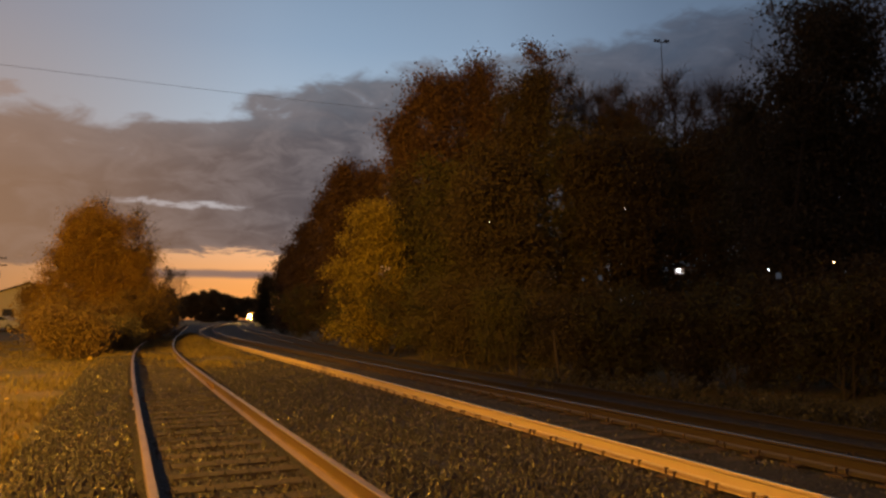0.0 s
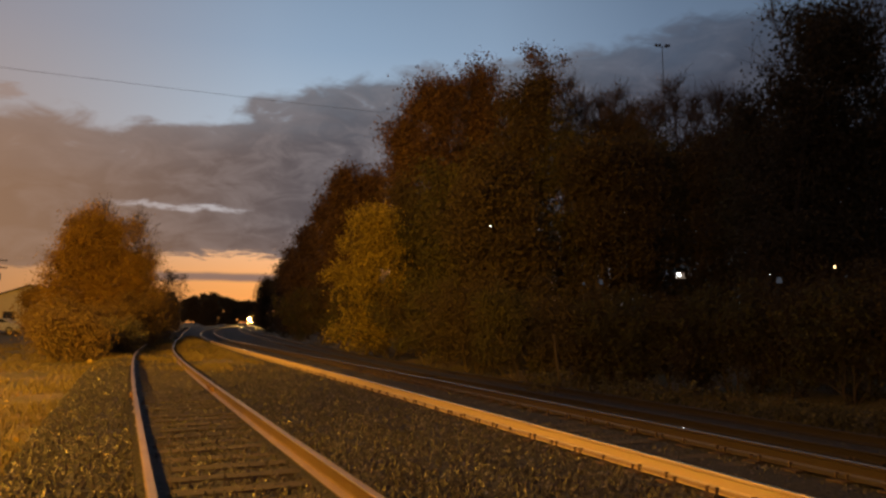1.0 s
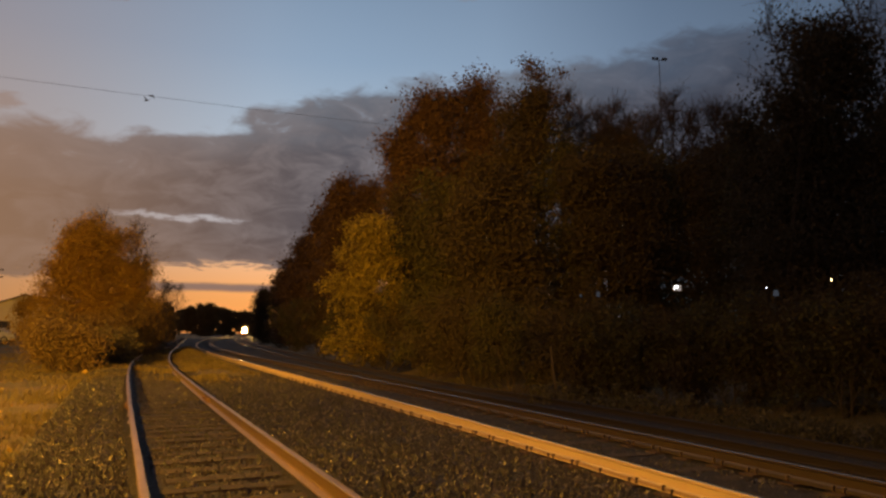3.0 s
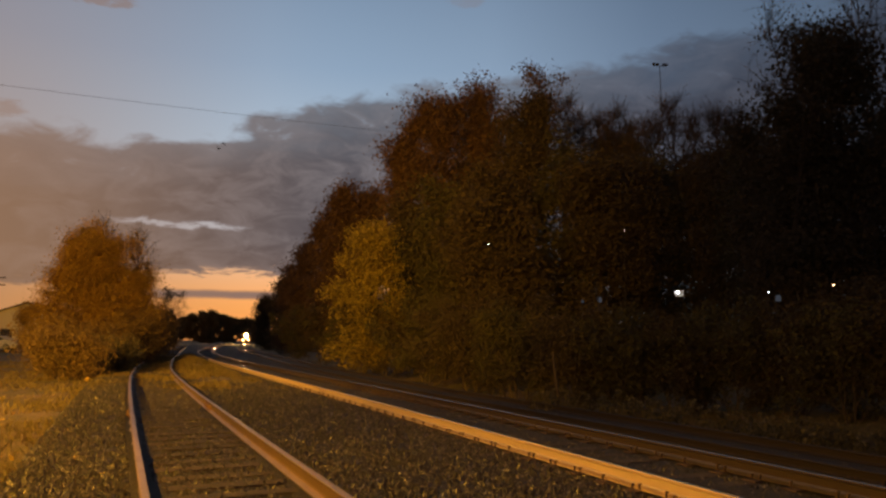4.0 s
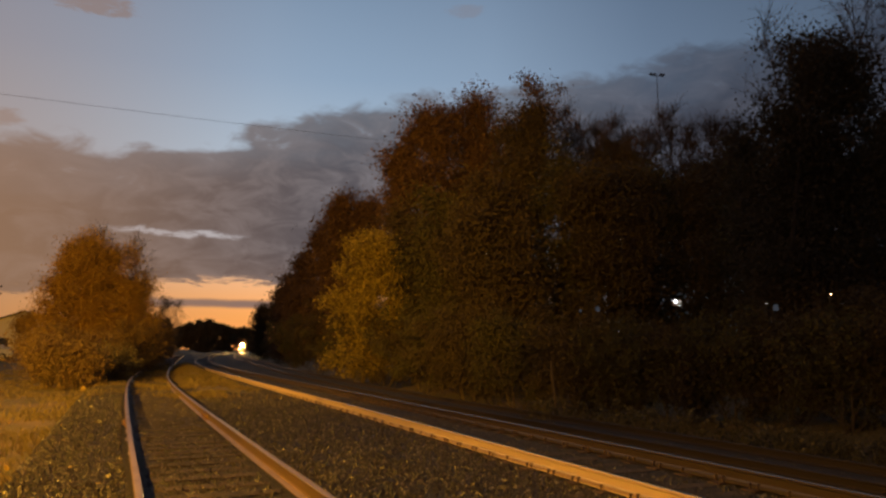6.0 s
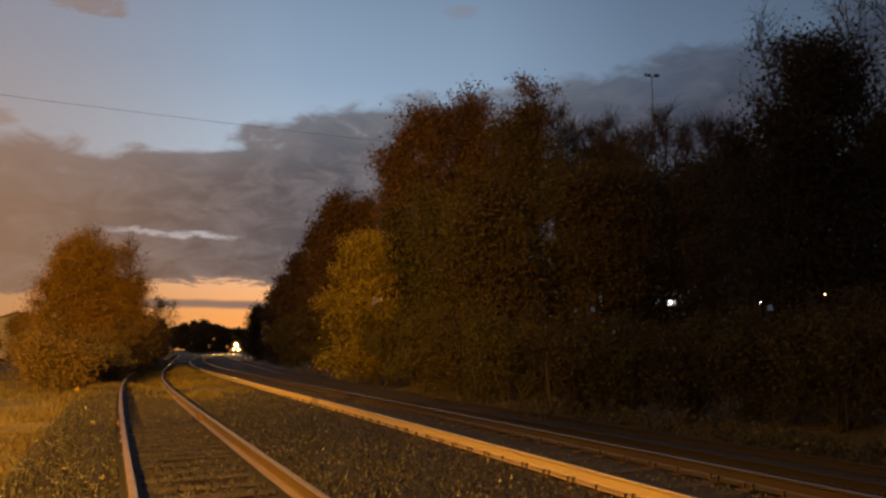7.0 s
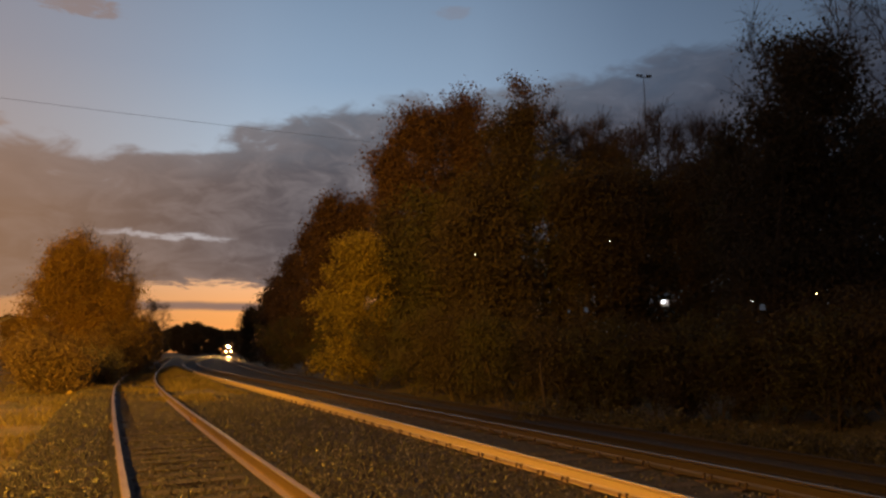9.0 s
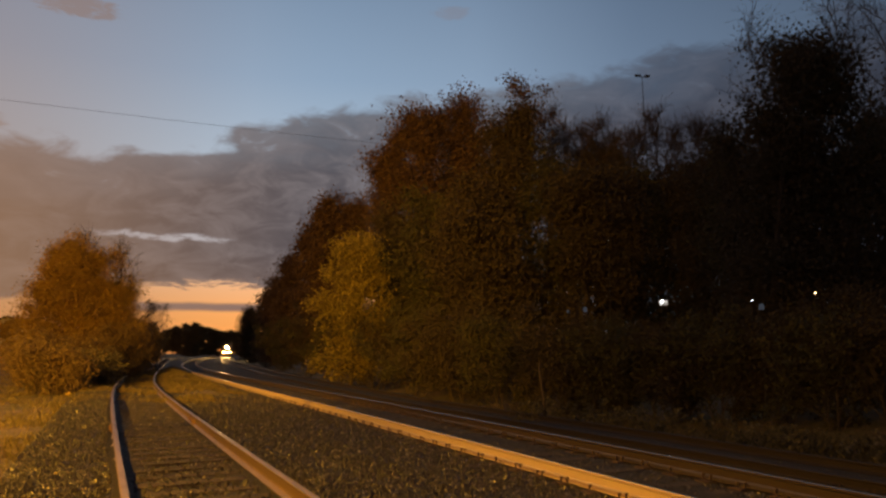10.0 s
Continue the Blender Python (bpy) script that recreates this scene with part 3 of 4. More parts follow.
def tree(x, y, h, radius, seed, leaves, leaf_mat, label, name="tree", category="tree", spread=0.4, size=0.24, bark=None, group="", z=None, **shape):
    rng = np.random.default_rng(seed)
    ob = thing(name, x, y, float(level(x, y)) if z is None else z, 0, label, category, group)
    thick, thin, tips = grow(rng, h, radius, **shape)
    v1, f1 = tubes(thick, 7)
    v2, f2 = tubes(thin, 3)
    hang("trunk", mesh_of("trunk", v1, f1, bark or M_BARK, True), ob)
    tagged(hang("branchwork", mesh_of("branchwork", v2, f2, bark or M_BARK, True), ob), kind="stuff")
    if leaves:
        v, f = foliage(rng, tips, int(leaves * 2.3), spread, size * 0.64)
        hang("crown", mesh_of("crown", v, f, leaf_mat), ob)
    return ob


def tree_at(px, top, d, width, seed, leaves, leaf_mat, label, **more):
    """A tree whose top stands in the first view's direction (px, top), d metres ahead; width: its crown's half width in that view."""
    x, y, z = spot(px, top, d)
    return tree(x, y, z - float(level(x, y)), width / 1300 * d, seed, leaves, leaf_mat, label, **more)


# ---- setting ----
build_ground()
build_ballast()


def verge(x, y):
    """Height of the hump between the siding and the main line."""
    x, y = np.asarray(x, float), np.asarray(y, float)
    l, r = np.interp(y, YS, SIDING) + 1.25, np.interp(y, YS, MAIN) - 1.45
    q = np.clip((x - l) / (r - l), 0, 1)
    crest = np.interp(y, [20, 26, 40, 56, 66], [-0.03, 0.07, 0.26, 0.22, 0.0])
    return -0.05 + (crest + 0.05 + 0.03 * np.sin(7 * q + 1.3 * y) + 0.03 * np.sin(1.9 * x + 0.7 * y)) * np.sin(math.pi * q) ** 0.6


def build_verge():
    """A low grassy hump between the siding and the main line."""
    v = []
    for y in np.arange(19.0, 66.0, 0.4):
        l, r = on(SIDING, y)[0] + 1.25, on(MAIN, y)[0] - 1.45
        v.append([(l + (r - l) * q, y, float(verge(l + (r - l) * q, y))) for q in np.linspace(0, 1, 17)])
    v = np.array(v)
    a, b = v.shape[:2]
    i = (np.arange(a - 1)[:, None] * b + np.arange(b - 1)).ravel()
    ob = new("grass_verge", mesh_of("grass_verge", v.reshape(-1, 3), np.stack([i, i + 1, i + b + 1, i + b], 1), M_GROUND, True))
    tagged(ob, "low hump of dry grass between the siding and the main line", "ground", kind="structure")


build_verge()


# ---- the wood on the right of the tracks ----
WOOD = "trees of the dark wood beside the tracks"
OAK = "tall tree with thinning brown autumn leaves"
BARE = "tall bare tree with fine upright branches"
DENSE = "dense dark leafy tree at the edge of the wood"
tree_at(842, 104, 62, 42, 11, 2600, M_BROWN, OAK, group=WOOD, start=0.42, limbs=16, rise=1.0, spread=0.36, size=0.30, peak=0.65, fine=0.012, upright=True)
tree_at(958, 84, 56, 48, 12, 1500, M_BROWN, OAK, group=WOOD, start=0.42, limbs=18, rise=1.1, spread=0.3, size=0.28, peak=0.65, fine=0.013, upright=True)
for k, (px, top, d, w) in enumerate([(850, 250, 68, 70), (930, 200, 68, 66), (1010, 265, 67, 60), (1085, 215, 67, 50), (1175, 275, 67, 60), (1262, 230, 62, 52)]):
    tree_at(px, top, d, w, 300 + k, 7500, M_DARK, DENSE, group=WOOD, start=0.05, limbs=20, subs=5, twigs=3, spread=0.8, size=0.34, peak=0.5)
tree_at(875, 128, 60, 70, 22, 9000, M_BROWN, OAK, group=WOOD, start=0.25, limbs=20, spread=0.6, size=0.28, peak=0.55)
tree_at(805, 126, 61, 56, 23, 8000, M_BROWN, OAK, group=WOOD, start=0.25, limbs=20, spread=0.55, size=0.28, peak=0.6, upright=True)
tree_at(766, 148, 60, 60, 13, 12500, M_BROWN, OAK, group=WOOD, start=0.15, limbs=24, spread=0.55, size=0.32, peak=0.66, upright=True)
tree_at(718, 186, 62, 30, 14, 9000, M_BROWN, OAK, group=WOOD, start=0.12, limbs=20, spread=0.5, size=0.32, peak=0.7, upright=True)
tree_at(912, 135, 47, 78, 15, 14000, M_DARK, DENSE, group=WOOD, start=0.1, limbs=22, spread=0.5, size=0.26, peak=0.35)
tree_at(612, 294, 76, 37, 16, 12000, M_BROWN, OAK, group=WOOD, start=0.08, limbs=24, spread=0.6, size=0.36, peak=0.66, upright=True)
tree_at(580, 340, 92, 24, 17, 9000, M_BROWN, OAK, group=WOOD, start=0.06, limbs=20, spread=0.6, size=0.4, peak=0.45, upright=True)
tree_at(654, 296, 74, 30, 24, 9000, M_BROWN, OAK, group=WOOD, start=0.06, limbs=22, spread=0.6, size=0.36, peak=0.6, upright=True)
tree_at(548, 395, 112, 26, 18, 8000, M_BROWN, OAK, group=WOOD, start=0.05, limbs=20, spread=0.7, size=0.45, peak=0.4, upright=True)
tree_at(522, 436, 122, 22, 25, 7000, M_BROWN, OAK, group=WOOD, start=0.05, limbs=18, spread=0.7, size=0.45, peak=0.4, upright=True)
tree_at(503, 458, 135, 16, 19, 6500, M_DARK, DENSE, group=WOOD, start=0.08, spread=0.8, size=0.5)
tree_at(472, 494, 165, 11, 20, 4500, M_DARK, DENSE, group=WOOD, start=0.08, spread=0.8, size=0.55)
tree_at(648, 372, 50, 56, 21, 9500, M_YELLOW, "leafy tree with yellow-green autumn leaves, lit by a street lamp", group=WOOD, start=0.05, limbs=20, spread=0.42, size=0.24, peak=0.4)
for k, (px, top, d, w) in enumerate([(1030, 150, 58, 42), (1085, 140, 60, 46), (1130, 190, 55, 44), (1185, 128, 62, 52), (1262, 145, 58, 50), (1310, 150, 50, 46), (1000, 120, 64, 40), (1058, 160, 61, 44), (1110, 155, 63, 44), (1155, 165, 58, 44), (1222, 150, 60, 46), (1290, 175, 60, 46)]):
    tree_at(px, top, d, w, 40 + k, 700 if k % 2 else 200, M_BROWN, BARE, group=WOOD, start=0.35, limbs=20, subs=8, twigs=7, rise=1.7, spread=0.2, size=0.15, fine=0.019, upright=True)
tree_at(1440, 15, 27, 96, 60, 9000, M_DARK, DENSE, group=WOOD, start=0.12, limbs=26, spread=0.42, size=0.20, peak=0.5)
tree_at(1385, 60, 28, 60, 62, 7000, M_DARK, DENSE, group=WOOD, start=0.12, limbs=22, spread=0.36, size=0.18, peak=0.5)
tree_at(1345, 165, 31, 44, 63, 5000, M_DARK, DENSE, group=WOOD, start=0.1, limbs=20, spread=0.4, size=0.2, peak=0.5, upright=True)
tree_at(1560, 20, 26, 120, 61, 6000, M_DARK, DENSE, group=WOOD, start=0.12, limbs=22, spread=0.42, size=0.20, peak=0.33)
for k, (px, top, d, w) in enumerate([(1455, -75, 29, 95), (1525, -130, 29, 100), (1590, -120, 27, 120)]):
    tree_at(px, top, d, w, 65 + k, 260, M_BROWN, "tall bare tree rising over the leafy crowns", group=WOOD, start=0.45, limbs=16, subs=6, twigs=4, rise=1.1, spread=0.3, size=0.14, trunk=0.12, bark=M_BARK_PALE, fine=0.010)
# lower growth that closes the wood
rows = [(745, 380, 57, 60), (790, 400, 56, 56), (738, 330, 54, 58), (790, 300, 48, 70), (850, 290, 44, 80), (905, 330, 40, 80), (985, 230, 44, 78), (1050, 250, 42, 74), (1115, 255, 46, 64),
        (1160, 240, 50, 62), (1245, 235, 48, 62), (1310, 220, 44, 70), (1380, 250, 38, 80), (1480, 240, 34, 110), (1570, 260, 32, 120), (1660, 150, 30, 130)]
for k, (px, top, d, w) in enumerate(rows):
    tree_at(px, top, d, w, 80 + k, 7000, M_DARK if k % 3 else M_GREEN, "dark leafy undergrowth tree in the wood", group=WOOD, start=0.06, limbs=18, subs=5, twigs=3, spread=0.55, size=0.26, peak=0.5)


def bush(px, base_d, h, w, seed, n, mat, label, size=0.14, z=None):
    x, y, _ = spot(px, 566, base_d)
    return tree(x, y, h, w, seed, n, mat, label, name="bush", category="bush", spread=0.22, size=size, start=0.04, limbs=9, subs=5, twigs=3, rise=0.9, stems=3, trunk=0.06, peak=0.5, z=z)


# shrubs along the foot of the wood and dry weeds in front of it
for k, (px, d, h, w) in enumerate([(520, 95, 4, 4), (575, 75, 4, 4), (630, 60, 3, 3.5), (690, 50, 3, 3.2), (760, 42, 3, 3), (840, 36, 2.8, 2.6), (920, 31, 2.5, 2.4), (1010, 28, 2.4, 2.2),
                                   (1100, 27, 2.2, 2.2), (1200, 26, 2.0, 2.0), (1300, 25, 2.2, 2.0), (1400, 24, 2.0, 2.0), (1500, 22, 2.0, 2.0), (1600, 21, 2.2, 2.2)]):
    bush(px, d, h, w, 120 + k, 5200, M_DARK if k % 2 else M_GREEN, "low dark bush at the foot of the wood", 0.11 + 0.0014 * d)


def weeds(x, y, n, wide, h, seed, label):
    rng = np.random.default_rng(seed)
    lines = []
    for _ in range(n):
        a = (rng.normal(0, wide), rng.normal(0, wide), 0)
        b, _w = bough(rng, a, (rng.normal(0, 0.25), rng.normal(0, 0.25), 1), h * rng.uniform(0.5, 1.1), 3, -0.05, 0.12)
        lines.append((b, 0.008, 0.002))
    tips = np.concatenate([l[0][1:] for l in lines])
    ob = thing("weed_clump", x, y, float(level(x, y)), 0, label, "weeds", "dry weeds by the wood")
    v, f = tubes(lines, 3)
    tagged(hang("stalkwork", mesh_of("stalkwork", v, f, M_WEED), ob), kind="stuff")
    v, f = foliage(rng, tips, n * 9, 0.06, 0.09)
    hang("leaves", mesh_of("leaves", v, f, M_WEED), ob)


for k, (px, d) in enumerate([(1120, 21), (1200, 20.5), (1290, 20), (1370, 19.5), (1420, 19.5), (1470, 19), (1520, 18.5), (1570, 18), (1620, 18), (1000, 23)]):
    x, y, _ = spot(px, 566, d)
    weeds(x, y, 60, 0.55, 0.75, 200 + k, "clump of pale dry weeds at the edge of the wood")
# a short leaning dead stem
x, y, _ = spot(985, 566, 24)
stem = thing("dead_stem", x, y, float(level(x, y)), 0, "bare pale leaning dead stem beside the tracks", "dead tree")
v, f = tubes([(np.array([(0.05, 0, -0.1), (0.02, 0, 0.7), (-0.07, 0, 1.4), (-0.10, 0, 1.9)]), 0.07, 0.04)], 7)
hang("trunk", mesh_of("trunk", v, f, M_BARK, True), stem)

# ---- the yard on the left of the tracks ----
AUTUMN = "bushy tree with rust-orange autumn leaves, lit by a street lamp"
tree_at(172, 370, 44, 38, 70, 17000, M_ORANGE, AUTUMN, start=0.1, limbs=24, spread=0.36, size=0.14, peak=0.5)
tree_at(128, 400, 43, 24, 71, 9000, M_ORANGE, AUTUMN, start=0.1, limbs=18, spread=0.32, size=0.14, peak=0.6)
tree_at(222, 398, 46, 42, 72, 14000, M_ORANGE, AUTUMN, start=0.08, limbs=22, spread=0.36, size=0.14, peak=0.55)
tree_at(262, 436, 47, 30, 77, 8000, M_ORANGE, AUTUMN, start=0.06, limbs=18, spread=0.34, size=0.14, peak=0.5)
tree_at(95, 455, 42, 18, 78, 4000, M_ORANGE, AUTUMN, start=0.08, limbs=16, spread=0.26, size=0.14, peak=0.6)
tree_at(240, 380, 48, 40, 73, 0, M_ORANGE, "bare twiggy tree behind the orange tree", start=0.3, limbs=16, subs=7, twigs=5, rise=1.3, fine=0.011)
tree_at(205, 350, 49, 30, 79, 0, M_ORANGE, "bare twiggy tree behind the orange tree", start=0.3, limbs=16, subs=7, twigs=5, rise=1.5, fine=0.011)
tree_at(296, 476, 120, 16, 74, 1300, M_DARK, "thin dark tree beside the siding", start=0.15, limbs=16, spread=0.4, size=0.26)
tree_at(318, 478, 210, 14, 75, 900, M_DARK, "thin dark tree beside the siding", start=0.2, limbs=14, spread=0.45, size=0.3)
tree_at(55, 512, 60, 20, 76, 2200, M_ORANGE, "small round tree in front of a house", start=0.1, spread=0.3, size=0.2)
for k, (px, top, d, w) in enumerate([(358, 518, 350, 17), (383, 525, 365, 17), (345, 522, 360, 14), (400, 527, 420, 13), (372, 530, 345, 13), (300, 526, 150, 18), (255, 540, 62, 20), (230, 545, 55, 26), (275, 540, 85, 22),
                                     (322, 532, 420, 14), (412, 530, 430, 12), (428, 533, 640, 14), (446, 533, 660, 14), (460, 530, 420, 10)]):
    tree_at(px, top, d, w, 220 + k, 7000, M_SCRUB, "dull brown leafy scrub tree beside the tracks", start=0.05, spread=0.6, size=0.24 + 0.002 * d, peak=0.5)
for k, (px, d, h, w, n, mat) in enumerate([(95, 30, 1.0, 1.3, 2600, M_SCRUB), (140, 29, 0.8, 1.0, 2400, M_SCRUB), 
                                           (212, 34, 0.7, 0.9, 2200, M_WEED), (180, 38, 1.1, 1.8, 3000, M_SCRUB), (250, 44, 1.5, 2.2, 3600, M_SCRUB), (120, 36, 1.2, 1.6, 3000, M_SCRUB)]):
    bush(px, d, h, w, 150 + k, n, mat, "low brushy shrub with dull autumn leaves" if mat is M_ORANGE else "low dry brush by the siding", 0.13)


def house(px, d, turn, label):
    x, y, _ = spot(px, 566, d)
    ob = thing("house", x, y, float(level(x, y)) - 0.1, turn, label, "house")
    w, l, eave, ridge = 4.6, 12.0, 3.3, 4.9
    part("wall", poly(bmesh.new(), [(-w, 0), (w, 0), (w, eave), (0, ridge), (-w, eave)], 0.2, pose(0, 0, 0)), M_PAINT, ob, "pale gable wall")
    part("wall", poly(bmesh.new(), [(-w, 0), (w, 0), (w, eave), (0, ridge), (-w, eave)], 0.2, pose(0, l, 0)), M_PAINT, ob)
    for s in (-1, 1):
        part("wall", box(bmesh.new(), s * (w - 0.1), l / 2, eave / 2, 0.2, l - 0.2, eave), M_PAINT, ob)
        a = math.atan2(ridge - eave, w)
        bm = box(bmesh.new(), s * w / 2 * 1.06, l / 2, (ridge + eave) / 2 + 0.08 - 0.05, math.hypot(w, ridge - eave) * 1.10, l + 0.7, 0.12, 0.02, Matrix.Rotation(s * a, 4, "Y"))
        part("roof", bm, M_ROOF, ob, "dark shingle roof slope")
    win = part("window", box(bmesh.new(), -1.7, -0.12, 1.7, 1.1, 0.06, 1.3, 0.01), M_GLASS, ob)
    part("frame", box(box(box(box(bmesh.new(), -1.7, -0.14, 2.40, 1.3, 0.08, 0.1), -1.7, -0.14, 1.0, 1.3, 0.08, 0.1), -2.3, -0.14, 1.7, 0.1, 0.08, 1.5), -1.1, -0.14, 1.7, 0.1, 0.08, 1.5), M_PAINT, win)
    return ob


house(48, 74, 14, "pale gabled house with a dark shingle roof")


def parked_car(px, d, turn):
    x, y, _ = spot(px, 566, d)
    ob = thing("car", x, y, float(level(x, y)), turn, "silver sedan parked on the grass beside the house", "car")
    side = [(-2.25, 0.35), (-2.2, 0.75), (-1.75, 0.92), (-0.95, 0.98), (-0.35, 1.38), (0.75, 1.42), (1.45, 1.05), (2.15, 0.98), (2.28, 0.7), (2.25, 0.32), (1.75, 0.25), (-1.8, 0.25)]
    bm = poly(bmesh.new(), side, 1.72)
    bmesh.ops.bevel(bm, geom=[e for e in bm.edges if abs(e.verts[0].co.y - e.verts[1].co.y) < 0.01], offset=0.09, segments=3, affect="EDGES")
    part("body", bm, M_CARPAINT, ob, "silver painted body", smooth=False)
    glass = [(-0.82, 1.0), (-0.33, 1.33), (0.70, 1.36), (1.25, 1.06)]
    for s in (-1, 1):
        part("side_window", poly(bmesh.new(), glass, 0.02, pose(0, s * 0.862, 0)), M_GLASS, ob)
        part("tail_light", box(bmesh.new(), 2.22, s * 0.62, 0.80, 0.08, 0.34, 0.16, 0.02), M_RUST, ob, "dull red tail light")
        for wx in (-1.35, 1.38):
            wheel = part("wheel", rod(bmesh.new(), (wx, s * 0.70, 0.32), (wx, s * 0.89, 0.32), 0.32, n=24), M_RUBBER, ob)
            part("rim", rod(bmesh.new(), (wx, s * 0.885, 0.32), (wx, s * 0.905, 0.32), 0.20, n=16), M_GALV, wheel)
    part("bumper", box(bmesh.new(), 2.26, 0, 0.48, 0.12, 1.6, 0.2, 0.04), M_CARPAINT, ob)
    return ob


parked_car(-5, 70, 8)


def utility_pole(px, top, d):
    x, y, z = spot(px, top, d)
    g = float(level(x, y))
    ob = thing("utility_pole", x, y, g, 25, "wooden utility pole with crossarms and insulators", "utility pole")
    h = z - g
    part("pole", rod(bmesh.new(), (0, 0, -0.3), (0, 0, h), 0.17, 0.11, 12), M_BARK, ob)
    for k, zz in enumerate((h - 0.35, h - 1.3)):
        arm = part("crossarm", box(bmesh.new(), 0, -0.16, zz, 2.5, 0.1, 0.13, 0.01), M_BARK, ob)
        for xx in (-1.1, -0.5, 0.5, 1.1):
            part("insulator", rod(bmesh.new(), (xx, -0.16, zz + 0.06), (xx, -0.16, zz + 0.24), 0.05, 0.03, 8), M_GALV, arm)
    part("transformer", rod(bmesh.new(), (0.32, 0.1, h - 2.9), (0.32, 0.1, h - 2.0), 0.22, n=14), M_GALV, ob)
    return ob


utility_pole(-7, 452, 95)


def cable(a, b, sag, r, label):
    me = bpy.data.curves.new("overhead_wire", "CURVE")
    me.dimensions, me.bevel_depth, me.bevel_resolution = "3D", r, 1
    s = me.splines.new("POLY")
    s.points.add(40)
    for k in range(41):
        q = k / 40
        p = Vector(a).lerp(Vector(b), q)
        s.points[k].co = (p.x, p.y, p.z - sag * 4 * q * (1 - q), 1)
    me.materials.append(M_DARKMETAL)
    return tagged(new("overhead_wire", me), label, "wire")


cable(spot(-500, 50, 40), spot(1010, 226, 75), 0.35, 0.012, "thin dark overhead wire spanning from the yard to the wood")


# ---- lamps ----
SODIUM = (1.0, 0.465, 0.03)


def street_lamp(x, y, h, way, power):
    """A full-cutoff lamp: a flat lens that sends its light down and sideways, none above the level."""
    g = float(level(x, y))
    ob = thing("street_lamp", x, y, g, 0, "galvanised street lamp with a flat orange sodium lens", "street lamp")
    way = Vector((*way, 0)).normalized()
    back = -1.8 * way
    part("pole", rod(bmesh.new(), (back.x, back.y, -0.2), (back.x, back.y, h), 0.11, 0.07, 14), M_GALV, ob)
    part("arm", rod(bmesh.new(), (back.x, back.y, h - 0.1), (0, 0, h + 0.25), 0.04, 0.035), M_GALV, ob)
    turn = Matrix.Rotation(math.atan2(way.y, way.x), 4, "Z")
    head = part("head", box(bmesh.new(), 0.1 * way.x, 0.1 * way.y, h + 0.26, 0.75, 0.32, 0.16, 0.05, turn), M_GALV, ob)
    part("lens", box(bmesh.new(), 0.15 * way.x, 0.15 * way.y, h + 0.155, 0.42, 0.24, 0.03, 0.01, turn), M_SODIUM, head, "glowing orange lens")
    lamp = bpy.data.lights.new("street_lamp_light", "SPOT")
    lamp.energy, lamp.color, lamp.spot_size, lamp.spot_blend, lamp.shadow_soft_size = power, SODIUM, radians(178), 0.15, 0.15
    new("street_lamp_light", lamp).matrix_basis = pose(x + 0.15 * way.x, y + 0.15 * way.y, g + h + 0.06)


street_lamp(-7.2, 5.6, 5.8, (0.92, 0.39), 4700.0)


def flood_lamp(x, y, h, aim, power, cone):
    """A yard floodlight on a pole, turned to the tracks."""
    g = float(level(x, y))
    ob = thing("floodlight", x, y, g, 0, "sodium floodlight on a wooden pole in the yard", "floodlight")
    part("pole", rod(bmesh.new(), (-0.4, -0.4, -0.2), (-0.4, -0.4, h + 0.5), 0.14, 0.10, 12), M_BARK, ob)
    part("bracket", rod(bmesh.new(), (-0.4, -0.4, h), (-0.1, -0.1, h), 0.03), M_GALV, ob)
    turn = look((0, 0, h), Vector(aim) - Vector((x, y, g)))
    head = part("head", box(bmesh.new(), 0, 0, 0.12, 0.46, 0.36, 0.2, 0.04), M_GALV, ob, "", turn)
    part("lens", box(bmesh.new(), 0, 0, 0.0, 0.38, 0.28, 0.02), M_SODIUM, head, "glowing orange lens")
    lamp = bpy.data.lights.new("floodlight_light", "SPOT")
    lamp.energy, lamp.color, lamp.spot_size, lamp.spot_blend, lamp.shadow_soft_size = power, SODIUM, radians(cone), 1.0, 0.3
    way = (Vector(aim) - Vector((x, y, g + h))).normalized()
    new("floodlight_light", lamp).matrix_basis = look(Vector((x, y, g + h)) + 0.06 * way, aim)


flood_lamp(-14.0, -9.0, 9.0, (-17.0, 48.0, 9.0), 125000.0, 74)


def glow_lamp(name, px, py, d, mat, r, label, board=0.0):
    """A small lamp on a post, far behind the trees."""
    x, y, z = spot(px, py, d)
    g = float(level(x, y))
    ob = thing(name, x, y, g, 0, label, "lamp")
    part("post", rod(bmesh.new(), (0, 0.1, -0.1), (0, 0.1, z - g), 0.012, 0.012), M_DARKMETAL, ob)
    part("bulb", rod(bmesh.new(), (0, 0, z - g - r), (0, 0, z - g + r), r, r * 0.7, 10), mat, ob)
    if board:
        # added reflector: widens the bright patch round the bulb
        part("board", box(bmesh.new(), 0.1, 0.16, z - g - 0.05, board, 0.03, board * 0.7, 0.005), M_PAINT, ob, "pale board added as a reflector behind the lamp")


glow_lamp("yard_lamp", 1201, 478, 33, M_WHITE, 0.045, "small white yard lamp shining through the wood", 0.4)
glow_lamp("yard_lamp", 1476, 464, 24, M_AMBER, 0.02, "small warm yard lamp shining through the wood")
glow_lamp("yard_lamp", 866, 394, 38, M_WHITE, 0.012, "tiny white point of light in the wood")
# faint bluish windows, each built as a dim bulb on a post
glow_lamp("yard_lamp", 1062, 492, 30, M_CURTAIN, 0.10, "dim bluish window behind the branches, built as a glowing bulb")
glow_lamp("yard_lamp", 1032, 495, 30, M_CURTAIN, 0.05, "dim bluish window behind the branches, built as a glowing bulb")
